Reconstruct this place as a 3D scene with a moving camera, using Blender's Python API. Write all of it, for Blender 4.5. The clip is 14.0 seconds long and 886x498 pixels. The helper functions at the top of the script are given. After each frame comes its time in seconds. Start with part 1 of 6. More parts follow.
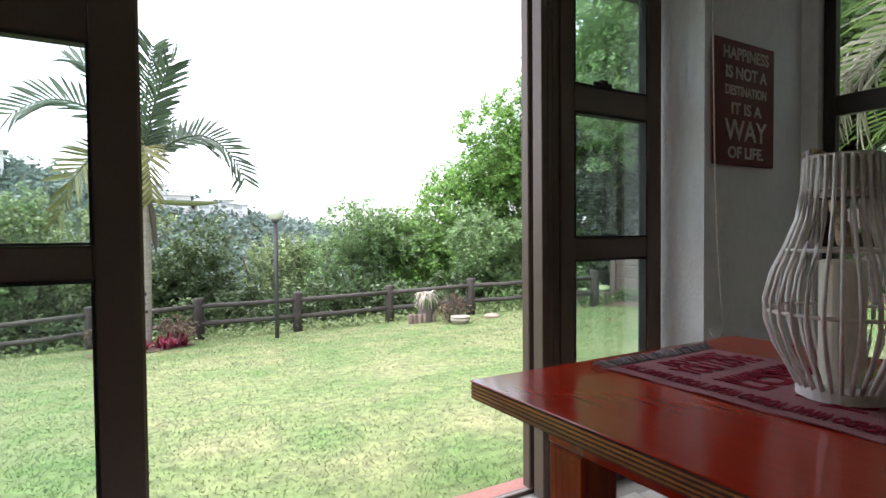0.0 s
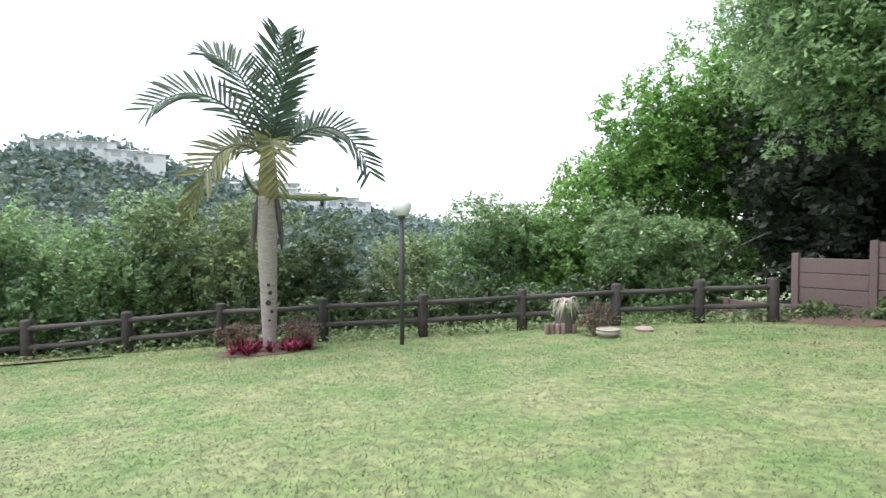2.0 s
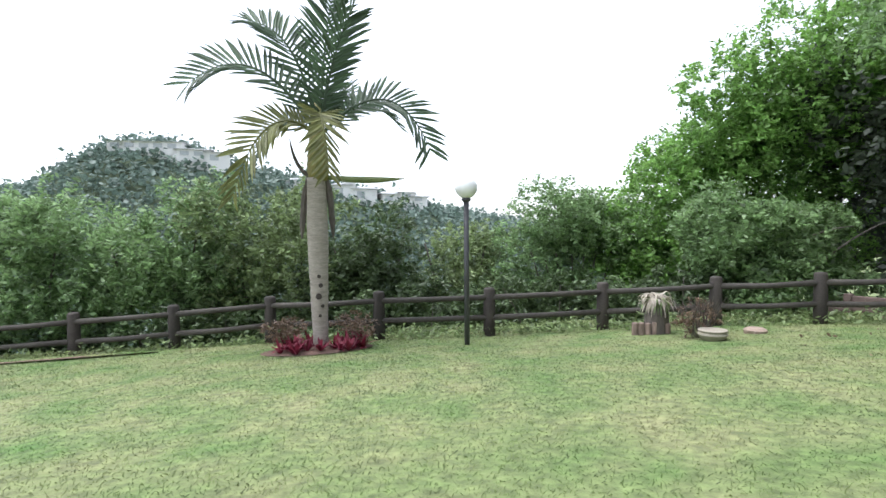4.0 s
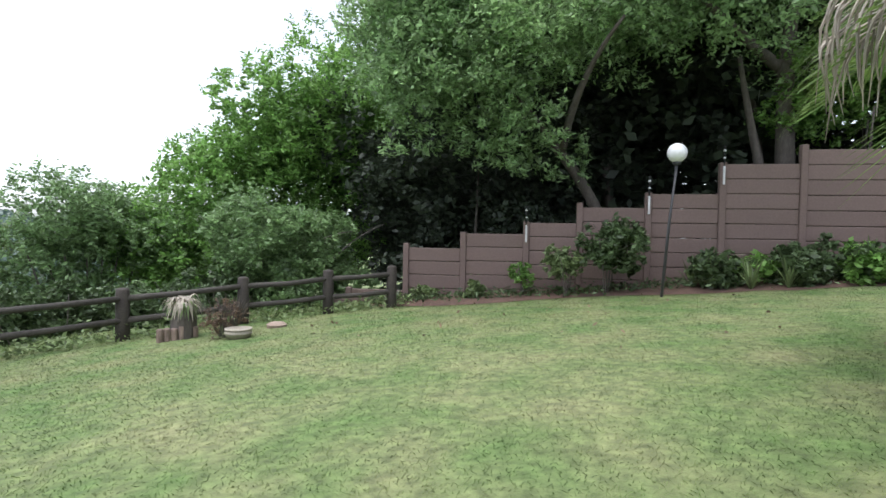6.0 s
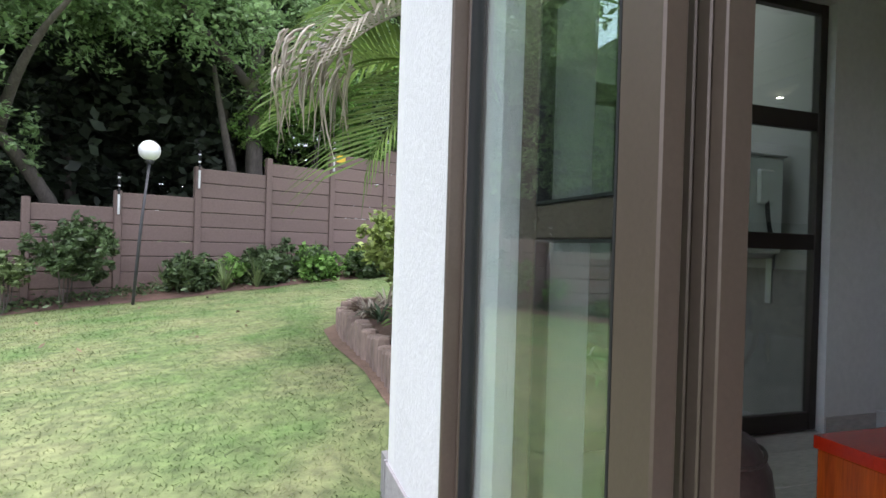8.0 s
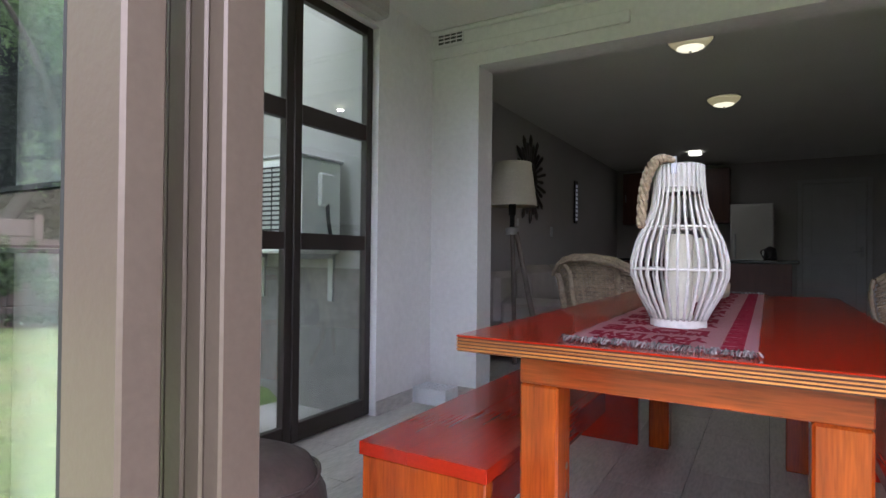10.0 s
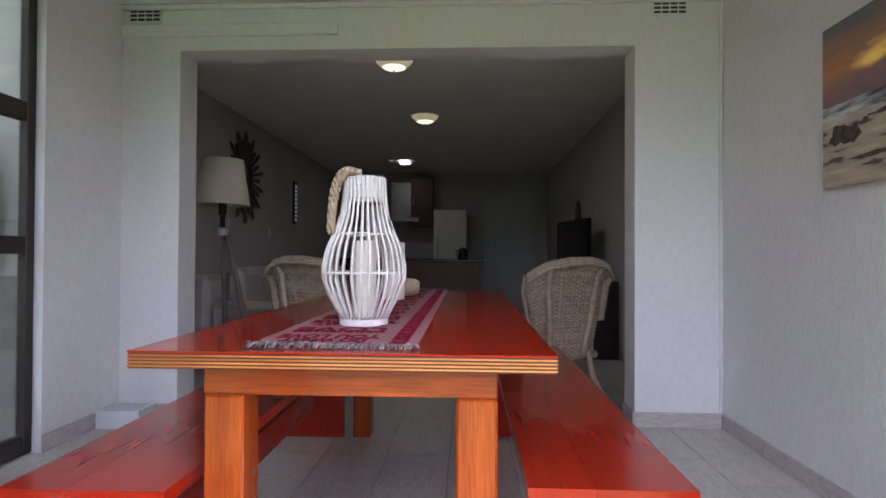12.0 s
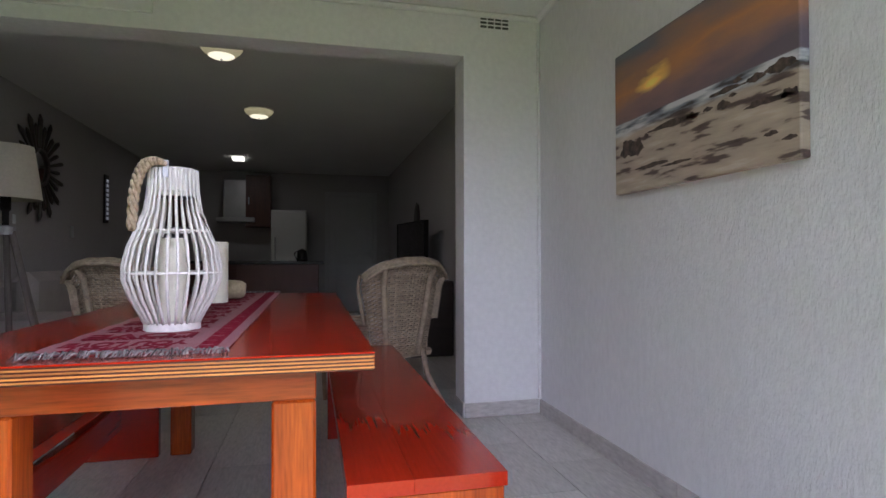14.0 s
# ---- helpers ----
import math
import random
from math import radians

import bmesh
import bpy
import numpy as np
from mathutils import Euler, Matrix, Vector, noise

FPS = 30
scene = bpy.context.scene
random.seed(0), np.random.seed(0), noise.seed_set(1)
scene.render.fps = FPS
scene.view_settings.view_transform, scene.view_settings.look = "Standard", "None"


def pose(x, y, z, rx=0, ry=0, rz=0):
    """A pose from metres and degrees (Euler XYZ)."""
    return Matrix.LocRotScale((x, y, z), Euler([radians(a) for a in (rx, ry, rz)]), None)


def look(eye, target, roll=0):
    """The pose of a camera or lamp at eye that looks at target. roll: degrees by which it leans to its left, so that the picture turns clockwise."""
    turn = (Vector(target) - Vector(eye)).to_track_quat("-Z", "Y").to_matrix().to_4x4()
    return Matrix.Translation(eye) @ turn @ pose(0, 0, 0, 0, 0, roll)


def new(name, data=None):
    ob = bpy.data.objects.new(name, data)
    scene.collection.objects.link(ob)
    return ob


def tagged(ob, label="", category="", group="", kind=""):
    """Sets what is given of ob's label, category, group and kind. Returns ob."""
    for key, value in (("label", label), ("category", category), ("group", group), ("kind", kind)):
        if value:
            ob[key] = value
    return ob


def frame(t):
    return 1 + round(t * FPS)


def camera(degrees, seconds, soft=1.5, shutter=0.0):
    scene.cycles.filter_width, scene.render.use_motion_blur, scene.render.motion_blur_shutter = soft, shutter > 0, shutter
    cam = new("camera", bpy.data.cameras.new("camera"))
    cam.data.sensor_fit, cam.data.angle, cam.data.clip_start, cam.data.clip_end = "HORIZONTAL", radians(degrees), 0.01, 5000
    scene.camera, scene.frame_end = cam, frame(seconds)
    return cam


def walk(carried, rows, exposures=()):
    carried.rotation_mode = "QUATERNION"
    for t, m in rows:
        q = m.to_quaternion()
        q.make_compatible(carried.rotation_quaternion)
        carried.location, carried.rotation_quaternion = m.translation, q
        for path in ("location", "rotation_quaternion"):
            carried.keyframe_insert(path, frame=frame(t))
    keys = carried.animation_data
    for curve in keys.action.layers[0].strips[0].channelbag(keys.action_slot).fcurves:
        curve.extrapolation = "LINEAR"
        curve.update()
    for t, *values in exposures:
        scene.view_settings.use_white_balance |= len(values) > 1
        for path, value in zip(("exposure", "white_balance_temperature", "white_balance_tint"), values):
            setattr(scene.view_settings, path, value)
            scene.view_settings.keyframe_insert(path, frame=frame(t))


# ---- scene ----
cam = camera(77.6, 14.0)
PATH = [
    (0, (0.157, 0.089, 1.137), (1.167, 1.814, 1.083), -0.5),
    (0.5, (0.157, 0.321, 1.144), (1.024, 2.122, 1.088), -0.4),
    (1, (0.208, 0.64, 1.142), (1.0, 2.475, 1.087), -0.2),
    (1.5, (0.281, 0.973, 1.162), (1.004, 2.837, 1.099), -0.2),
    (2, (0.362, 1.365, 1.151), (0.991, 3.263, 1.09), -0.1),
    (4.3, (0.538, 2.661, 0.981), (0.968, 4.612, 0.902), -0.5),
    (4.5, (0.551, 2.701, 0.978), (1.085, 4.626, 0.896), -0.4),
    (5, (0.583, 2.647, 0.978), (1.609, 4.361, 0.896), 0.3),
    (5.5, (0.609, 2.535, 0.98), (1.991, 3.98, 0.909), 0.6),
    (6, (0.687, 2.484, 0.981), (2.38, 3.547, 0.919), 1.0),
    (6.5, (0.718, 2.6, 0.973), (2.574, 3.34, 0.917), 1.3),
    (7, (0.738, 2.594, 0.972), (2.72, 2.861, 0.925), 1.5),
    (7.5, (0.811, 2.554, 0.98), (2.804, 2.39, 0.947), 1.3),
    (8, (0.888, 2.392, 1.007), (2.788, 1.767, 0.996), 1.7),
    (8.5, (0.955, 2.244, 1.02), (2.736, 1.334, 1.014), 1.6),
    (9, (1.04, 2.139, 1.018), (2.562, 0.841, 1.026), 1.4),
    (9.2, (1.056, 2.129, 1.021), (2.481, 0.726, 1.027), 1.2),
    (11.3, (0.978, 2.13, 1.043), (1.347, 0.165, 1.073), 0.4),
    (11.5, (0.968, 2.131, 1.048), (1.258, 0.152, 1.071), 0.5),
    (12, (0.944, 2.142, 1.045), (1.036, 0.144, 1.068), 0.3),
    (12.5, (0.925, 2.156, 1.045), (0.854, 0.157, 1.069), 0.2),
    (13, (0.905, 2.159, 1.042), (0.66, 0.174, 1.068), 0.2),
    (13.5, (0.892, 2.15, 1.035), (0.528, 0.183, 1.066), 0.0),
    (14, (0.886, 2.145, 1.033), (0.424, 0.2, 1.065), -0.1),
]
EXPOSURES = [(0, 2.12, 6150, 18), (1.5, 1.65, 6050, 15), (4.3, 1.33, 6050, 12), (6.5, 1.08, 6000, 12), (7.5, 1.05, 5950, 13), (8.0, 1.62, 5950, 17), (8.5, 2.05, 5900, 20), (9.2, 2.75, 5850, 23), (11.3, 3.22, 5850, 28), (12.5, 3.2, 5850, 28), (14, 3.05, 5850, 28)]
walk(cam, [(t, look(eye, target, roll)) for t, eye, target, roll in PATH], EXPOSURES)

# ---- world, sun, exposure ----
world = bpy.data.worlds.new("sky")
scene.world = world
world.use_nodes = True
wn = world.node_tree.nodes
wl = world.node_tree.links
sky = wn.new("ShaderNodeTexSky")
sky.sky_type = "NISHITA"
sky.sun_disc = False
sky.sun_elevation = radians(74)
sky.sun_rotation = radians(-72)
sky.air_density = 1.0
sky.dust_density = 1.5
sky.ozone_density = 1.0
veil = wn.new("ShaderNodeHueSaturation")
veil.inputs["Saturation"].default_value = 0.25
wl.new(sky.outputs["Color"], veil.inputs["Color"])
wl.new(veil.outputs["Color"], wn["Background"].inputs["Color"])
wn["Background"].inputs["Strength"].default_value = 0.15
sun = new("sun", bpy.data.lights.new("sun", "SUN"))
sun.data.energy = 1.45
sun.data.angle = radians(50)
sun.data.color = (1.0, 0.96, 0.9)
sun.matrix_world = look((-6.0, 2.0, 22), (0, 0, 0))

# ---- helpers ----
rng = np.random.default_rng(7)


def thing(name, x, y, z, label, category, group="", rz=0.0):
    ob = new(name)
    ob.empty_display_size = 0.1
    ob.matrix_basis = pose(x, y, z, 0, 0, rz)
    return tagged(ob, label, category, group)


def part(name, bm, material, parent=None, label="", smooth=False):
    """Link a bmesh as one mesh object under a thing or a part."""
    me = bpy.data.meshes.new(name)
    bm.to_mesh(me)
    bm.free()
    if smooth:
        me.polygons.foreach_set("use_smooth", [True] * len(me.polygons))
    me.materials.append(material)
    ob = new(name, me)
    if parent:
        ob.parent = parent
    if label:
        ob["label"] = label
    return ob


def structure(name, bm, material, label, category="wall", parent=None):
    return tagged(part(name, bm, material, parent), label, category, kind="structure")


def box(bm, x0, x1, y0, y1, z0, z1, bevel=0.0, seg=1):
    vs = [bm.verts.new((x, y, z)) for x in (x0, x1) for y in (y0, y1) for z in (z0, z1)]
    fs = [bm.faces.new([vs[i] for i in q]) for q in ((0, 1, 3, 2), (4, 6, 7, 5), (0, 4, 5, 1), (2, 3, 7, 6), (0, 2, 6, 4), (1, 5, 7, 3))]
    if bevel:
        es = {e for f in fs for e in f.edges}
        bmesh.ops.bevel(bm, geom=list(es), offset=bevel, segments=seg, affect="EDGES", profile=0.5)
    return bm


def boxes(*args, bevel=0.0):
    bm = bmesh.new()
    for a in args:
        box(bm, *a, bevel=bevel)
    return bm


def lathe(profile, n=24, bm=None, cx=0.0, cy=0.0, wobble=0.0):
    """A turned shape from (radius, z) rows."""
    bm = bm or bmesh.new()
    rows = []
    for r, z in profile:
        rows.append([bm.verts.new((cx + r * math.cos(2 * math.pi * i / n) * (1 + wobble * math.sin(3 * i + 9 * z)), cy + r * math.sin(2 * math.pi * i / n), z)) for i in range(n)])
    for a, b in zip(rows, rows[1:]):
        for i in range(n):
            bm.faces.new((a[i], a[(i + 1) % n], b[(i + 1) % n], b[i]))
    bm.faces.new(rows[0][::-1])
    bm.faces.new(rows[-1])
    return bm


def tube(points, radii, n=8, bm=None, cap=True):
    """A tube along points with a radius at each."""
    bm = bm or bmesh.new()
    pts = [Vector(p) for p in points]
    if not hasattr(radii, "__len__"):
        radii = [radii] * len(pts)
    rows = []
    ref = Vector((0.13, 0.21, 0.97))
    for i, p in enumerate(pts):
        d = (pts[min(i + 1, len(pts) - 1)] - pts[max(i - 1, 0)]).normalized()
        r0 = ref if abs(d.dot(ref)) < 0.95 else Vector((1, 0, 0))
        u = d.cross(r0).normalized()
        v = d.cross(u)
        rows.append([bm.verts.new(p + radii[i] * (math.cos(2 * math.pi * k / n) * u + math.sin(2 * math.pi * k / n) * v)) for k in range(n)])
    for a, b in zip(rows, rows[1:]):
        for k in range(n):
            bm.faces.new((a[k], a[(k + 1) % n], b[(k + 1) % n], b[k]))
    if cap:
        bm.faces.new(rows[0][::-1])
        bm.faces.new(rows[-1])
    return bm


def curve3(p0, p1, p2, n=12):
    p0, p1, p2 = Vector(p0), Vector(p1), Vector(p2)
    return [(1 - s) ** 2 * p0 + 2 * s * (1 - s) * p1 + s * s * p2 for s in (i / (n - 1) for i in range(n))]


def quads_mesh(name, verts, material, parent=None, label=""):
    """One mesh of loose quads from an array (n, 4, 3)."""
    n = len(verts)
    me = bpy.data.meshes.new(name)
    me.vertices.add(4 * n)
    me.vertices.foreach_set("co", np.ascontiguousarray(verts, dtype=np.float32).ravel())
    me.loops.add(4 * n)
    me.loops.foreach_set("vertex_index", np.arange(4 * n, dtype=np.int32))
    me.polygons.add(n)
    me.polygons.foreach_set("loop_start", np.arange(0, 4 * n, 4, dtype=np.int32))
    me.update(calc_edges=True)
    me.materials.append(material)
    ob = new(name, me)
    if parent:
        ob.parent = parent
    if label:
        ob["label"] = label
    return ob


def leaf_quads(centres, size, aspect=0.42, up=0.35, droop=0.0):
    """Kite-shaped leaves at the centres, turned at random."""
    n = len(centres)
    d = rng.normal(size=(n, 3))
    d[:, 2] = d[:, 2] * 0.6 - droop
    d /= np.linalg.norm(d, axis=1)[:, None]
    m = rng.normal(size=(n, 3))
    m[:, 2] = np.abs(m[:, 2]) + up
    side = np.cross(d, m)
    side /= np.linalg.norm(side, axis=1)[:, None] + 1e-9
    s = size * rng.uniform(0.6, 1.35, n)[:, None]
    a, b = d * s, side * s * aspect
    return np.stack([centres - 0.5 * a, centres - 0.06 * a + 0.5 * b, centres + 0.5 * a, centres - 0.06 * a - 0.5 * b], axis=1)


def clump_points(clumps, n, shell=0.62):
    """Points in lumpy ellipsoids (x, y, z, rx, ry, rz), denser to the outside, gathered on twigs."""
    c = np.array(clumps, dtype=float)
    w = c[:, 3] * c[:, 4] + c[:, 3] * c[:, 5] + c[:, 4] * c[:, 5]
    twigs = max(60, n // 16)
    k = rng.choice(len(c), twigs, p=w / w.sum())
    d = rng.normal(size=(twigs, 3))
    d /= np.linalg.norm(d, axis=1)[:, None]
    r = shell + (1.08 - shell) * rng.uniform(0, 1, twigs) ** 0.6
    r *= 1 + 0.13 * np.sin(4.1 * d[:, 0] + 3 * k) + 0.12 * np.sin(5.3 * d[:, 2] + 2 * k)
    tw = c[k, :3] + d * c[k, 3:6] * r[:, None]
    j = rng.integers(0, twigs, n)
    return tw[j] + rng.normal(size=(n, 3)) * 0.085 * c[k[j], 3:6].mean(axis=1)[:, None]


def ground_z(x, y):
    return -0.024 - 0.08 * y + 0.022 * x


# ---- materials ----
def mat(name, colour, rough=0.6, metal=0.0, vary=0.15, scale=6.0, fine=60.0, bump=0.0, bump_scale=80.0, stretch=(1, 1, 1), second=None, spread=0.5, rand=0.0, island=0.0, coat=0.0, spec=0.5):
    """A surface with variation at two scales, fine relief, and a change from piece to piece."""
    m = bpy.data.materials.new(name)
    m.use_nodes = True
    nt = m.node_tree
    b = nt.nodes["Principled BSDF"]
    co = nt.nodes.new("ShaderNodeTexCoord")
    mp = nt.nodes.new("ShaderNodeMapping")
    mp.inputs["Scale"].default_value = stretch
    nt.links.new(co.outputs["Object"], mp.inputs["Vector"])
    n1 = nt.nodes.new("ShaderNodeTexNoise")
    n1.inputs["Scale"].default_value = scale
    n1.inputs["Detail"].default_value = 4
    n2 = nt.nodes.new("ShaderNodeTexNoise")
    n2.inputs["Scale"].default_value = fine
    n2.inputs["Detail"].default_value = 3
    for n in (n1, n2):
        nt.links.new(mp.outputs["Vector"], n.inputs["Vector"])
    mix = nt.nodes.new("ShaderNodeMix")
    mix.data_type = "RGBA"
    c2 = second or tuple(c * (1 - 0.45) for c in colour)
    mix.inputs["A"].default_value = (*colour, 1)
    mix.inputs["B"].default_value = (*c2, 1)
    ramp = nt.nodes.new("ShaderNodeMapRange")
    ramp.inputs["From Min"].default_value = 0.5 - 0.3 * spread
    ramp.inputs["From Max"].default_value = 0.5 + 0.3 * spread
    nt.links.new(n1.outputs["Fac"], ramp.inputs["Value"])
    fac = nt.nodes.new("ShaderNodeMath")
    fac.operation = "MULTIPLY"
    fac.inputs[1].default_value = min(1.0, vary * 2)
    nt.links.new(ramp.outputs["Result"], fac.inputs[0])
    nt.links.new(fac.outputs["Value"], mix.inputs["Factor"])
    hsv = nt.nodes.new("ShaderNodeHueSaturation")
    nt.links.new(mix.outputs["Result"], hsv.inputs["Color"])
    val = nt.nodes.new("ShaderNodeMapRange")
    val.inputs["From Min"].default_value, val.inputs["From Max"].default_value = 0.25, 0.75
    val.inputs["To Min"].default_value, val.inputs["To Max"].default_value = 1 - vary, 1 + vary
    nt.links.new(n2.outputs["Fac"], val.inputs["Value"])
    last = val.outputs["Result"]
    for amount, node, out in ((rand, "ShaderNodeObjectInfo", "Random"), (island, "ShaderNodeNewGeometry", "Random Per Island")):
        if amount:
            src = nt.nodes.new(node)
            r = nt.nodes.new("ShaderNodeMapRange")
            r.inputs["To Min"].default_value, r.inputs["To Max"].default_value = 1 - amount, 1 + amount
            nt.links.new(src.outputs[out], r.inputs["Value"])
            mul = nt.nodes.new("ShaderNodeMath")
            mul.operation = "MULTIPLY"
            nt.links.new(last, mul.inputs[0])
            nt.links.new(r.outputs["Result"], mul.inputs[1])
            last = mul.outputs["Value"]
    nt.links.new(last, hsv.inputs["Value"])
    nt.links.new(hsv.outputs["Color"], b.inputs["Base Color"])
    rr = nt.nodes.new("ShaderNodeMapRange")
    swing = 0.004 if coat else 0.1
    rr.inputs["To Min"].default_value, rr.inputs["To Max"].default_value = max(0.02, rough - swing), min(1, rough + swing)
    nt.links.new(n2.outputs["Fac"], rr.inputs["Value"])
    nt.links.new(rr.outputs["Result"], b.inputs["Roughness"])
    b.inputs["Metallic"].default_value = metal
    b.inputs["Coat Weight"].default_value = coat
    b.inputs["Coat Roughness"].default_value = 0.06
    b.inputs["Specular IOR Level"].default_value = spec
    if bump:
        n3 = nt.nodes.new("ShaderNodeTexNoise")
        n3.inputs["Scale"].default_value = bump_scale
        n3.inputs["Detail"].default_value = 5
        nt.links.new(mp.outputs["Vector"], n3.inputs["Vector"])
        bp = nt.nodes.new("ShaderNodeBump")
        bp.inputs["Strength"].default_value = bump
        bp.inputs["Distance"].default_value = 0.01
        nt.links.new(n3.outputs["Fac"], bp.inputs["Height"])
        nt.links.new(bp.outputs["Normal"], b.inputs["Normal"])
    return m


def leaf_mat(name, colour, second, rough=0.5, island=0.45, scale=0.6, through_light=0.35, vary=0.3, spread=0.8):
    m = mat(name, colour, rough, vary=vary, scale=scale, fine=3.0, second=second, island=island, spread=spread)
    nt = m.node_tree
    b = nt.nodes["Principled BSDF"]
    out = nt.nodes["Material Output"]
    tr = nt.nodes.new("ShaderNodeBsdfTranslucent")
    mx = nt.nodes.new("ShaderNodeMixShader")
    mx.inputs["Fac"].default_value = through_light
    nt.links.new(b.inputs["Base Color"].links[0].from_socket, tr.inputs["Color"])
    nt.links.new(b.outputs["BSDF"], mx.inputs[1])
    nt.links.new(tr.outputs["BSDF"], mx.inputs[2])
    nt.links.new(mx.outputs["Shader"], out.inputs["Surface"])
    return m


def glass_mat(name, tint=(0.92, 0.97, 0.95)):
    m = bpy.data.materials.new(name)
    m.use_nodes = True
    nt = m.node_tree
    nt.nodes.remove(nt.nodes["Principled BSDF"])
    t = nt.nodes.new("ShaderNodeBsdfTransparent")
    t.inputs["Color"].default_value = (*tint, 1)
    g = nt.nodes.new("ShaderNodeBsdfGlossy")
    g.inputs["Roughness"].default_value = 0.01
    fr = nt.nodes.new("ShaderNodeLayerWeight")
    fr.inputs["Blend"].default_value = 0.5
    pw = nt.nodes.new("ShaderNodeMath")
    pw.operation = "POWER"
    pw.inputs[1].default_value = 2.0
    ad = nt.nodes.new("ShaderNodeMath")
    ad.operation = "MULTIPLY_ADD"
    ad.inputs[1].default_value, ad.inputs[2].default_value = 0.5, 0.055
    mx = nt.nodes.new("ShaderNodeMixShader")
    nt.links.new(fr.outputs["Facing"], pw.inputs[0])
    nt.links.new(pw.outputs["Value"], ad.inputs[0])
    nt.links.new(ad.outputs["Value"], mx.inputs["Fac"])
    nt.links.new(t.outputs["BSDF"], mx.inputs[1])
    nt.links.new(g.outputs["BSDF"], mx.inputs[2])
    nt.links.new(mx.outputs["Shader"], nt.nodes["Material Output"].inputs["Surface"])
    return m


def glow_mat(name, colour, strength):
    m = bpy.data.materials.new(name)
    m.use_nodes = True
    b = m.node_tree.nodes["Principled BSDF"]
    b.inputs["Base Color"].default_value = (0.8, 0.8, 0.78, 1)
    b.inputs["Emission Color"].default_value = (*colour, 1)
    b.inputs["Emission Strength"].default_value = strength
    return m


PLASTER = mat("plaster", (0.74, 0.73, 0.74), 0.85, vary=0.05, scale=1.5, fine=40, bump=0.42, bump_scale=120, stretch=(1, 1, 0.45))
SMOOTH_PLASTER = mat("smooth_plaster", (0.78, 0.77, 0.77), 0.8, vary=0.05, scale=1.2, fine=30, bump=0.15, bump_scale=40)
WHITE_WALL = mat("white_wall", (0.78, 0.77, 0.76), 0.8, vary=0.05, scale=1.0, fine=25, bump=0.25, bump_scale=30, stretch=(1, 1, 0.3))
CEILING = mat("ceiling_paint", (0.78, 0.78, 0.76), 0.9, vary=0.04, scale=2, fine=50)
DIM_WALL = mat("grey_wall", (0.46, 0.44, 0.44), 0.8, vary=0.06, scale=1.5, fine=40, bump=0.2, bump_scale=60)
PLINTH = mat("plinth_paint", (0.36, 0.34, 0.34), 0.85, vary=0.12, scale=4, fine=40, bump=0.3)
TILE = mat("floor_tile", (0.56, 0.53, 0.5), 0.32, vary=0.2, scale=3, fine=18, stretch=(5, 1, 1), second=(0.42, 0.39, 0.36), rand=0.1, bump=0.08)
GROUT = mat("grout", (0.3, 0.29, 0.28), 0.9, vary=0.1)
BRONZE = mat("bronze_aluminium", (0.11, 0.082, 0.063), 0.42, metal=0.25, vary=0.08, scale=2, fine=90, bump=0.05)
# darker copy of the bronze, with the unlit inner side's shade in its colour
SHADED_BRONZE = mat("shaded_bronze_aluminium", (0.035, 0.027, 0.023), 0.45, metal=0.2, vary=0.1, scale=2, fine=90)
GLASS = glass_mat("window_glass")
GASKET = mat("rubber_gasket", (0.012, 0.012, 0.012), 0.7)
CHERRY = mat("stained_pine", (0.36, 0.017, 0.003), 0.17, vary=0.11, scale=2.2, fine=16, stretch=(7, 0.3, 7), second=(0.22, 0.01, 0.003), coat=0.4, spec=0.35, rand=0.06, spread=1.6)
PINE_EDGE = mat("varnished_pine", (0.4, 0.068, 0.004), 0.22, vary=0.3, scale=3.2, fine=26, stretch=(7, 7, 0.45), second=(0.17, 0.018, 0.004), coat=0.25, spec=0.4, rand=0.08)
PINE_RAIL = mat("varnished_pine_rail", (0.4, 0.066, 0.005), 0.3, vary=0.42, scale=3.6, fine=22, stretch=(0.4, 6, 6), second=(0.18, 0.02, 0.004), coat=0.25, spec=0.4)
PLY = mat("laminated_edge", (0.58, 0.22, 0.045), 0.35, vary=0.3, scale=4, fine=60, stretch=(0.3, 1, 16), second=(0.12, 0.018, 0.006), coat=0.3, spread=0.3)
PLY_DARK = mat("laminate_glue_line", (0.09, 0.012, 0.004), 0.4, vary=0.3, scale=6, fine=40, stretch=(0.3, 1, 1), coat=0.15)
LAWN = mat("lawn_ground", (0.08, 0.152, 0.036), 0.95, vary=0.46, scale=1.3, fine=11, second=(0.23, 0.23, 0.112), bump=0.6, bump_scale=60, spread=0.85)
SOIL = mat("soil", (0.10, 0.06, 0.045), 0.95, vary=0.3, scale=3, fine=40, bump=0.8, bump_scale=30, second=(0.17, 0.1, 0.075))
PRECAST = mat("precast_concrete", (0.172, 0.122, 0.108), 0.9, vary=0.14, scale=1.2, fine=30, bump=0.3, bump_scale=50, rand=0.07, second=(0.14, 0.1, 0.088))
CREOSOTE = mat("creosoted_timber", (0.03, 0.024, 0.021), 0.8, vary=0.3, scale=5, fine=40, bump=0.4, bump_scale=25, second=(0.06, 0.05, 0.04), rand=0.15)
RAIL_WOOD = mat("weathered_rail", (0.065, 0.057, 0.048), 0.85, vary=0.3, scale=3, fine=30, stretch=(1, 1, 1), second=(0.04, 0.035, 0.03), bump=0.4, bump_scale=25, rand=0.12)
BARK = mat("tree_bark", (0.12, 0.103, 0.09), 0.9, vary=0.3, scale=4, fine=25, bump=0.9, bump_scale=14, stretch=(1, 1, 0.35), second=(0.08, 0.065, 0.055))
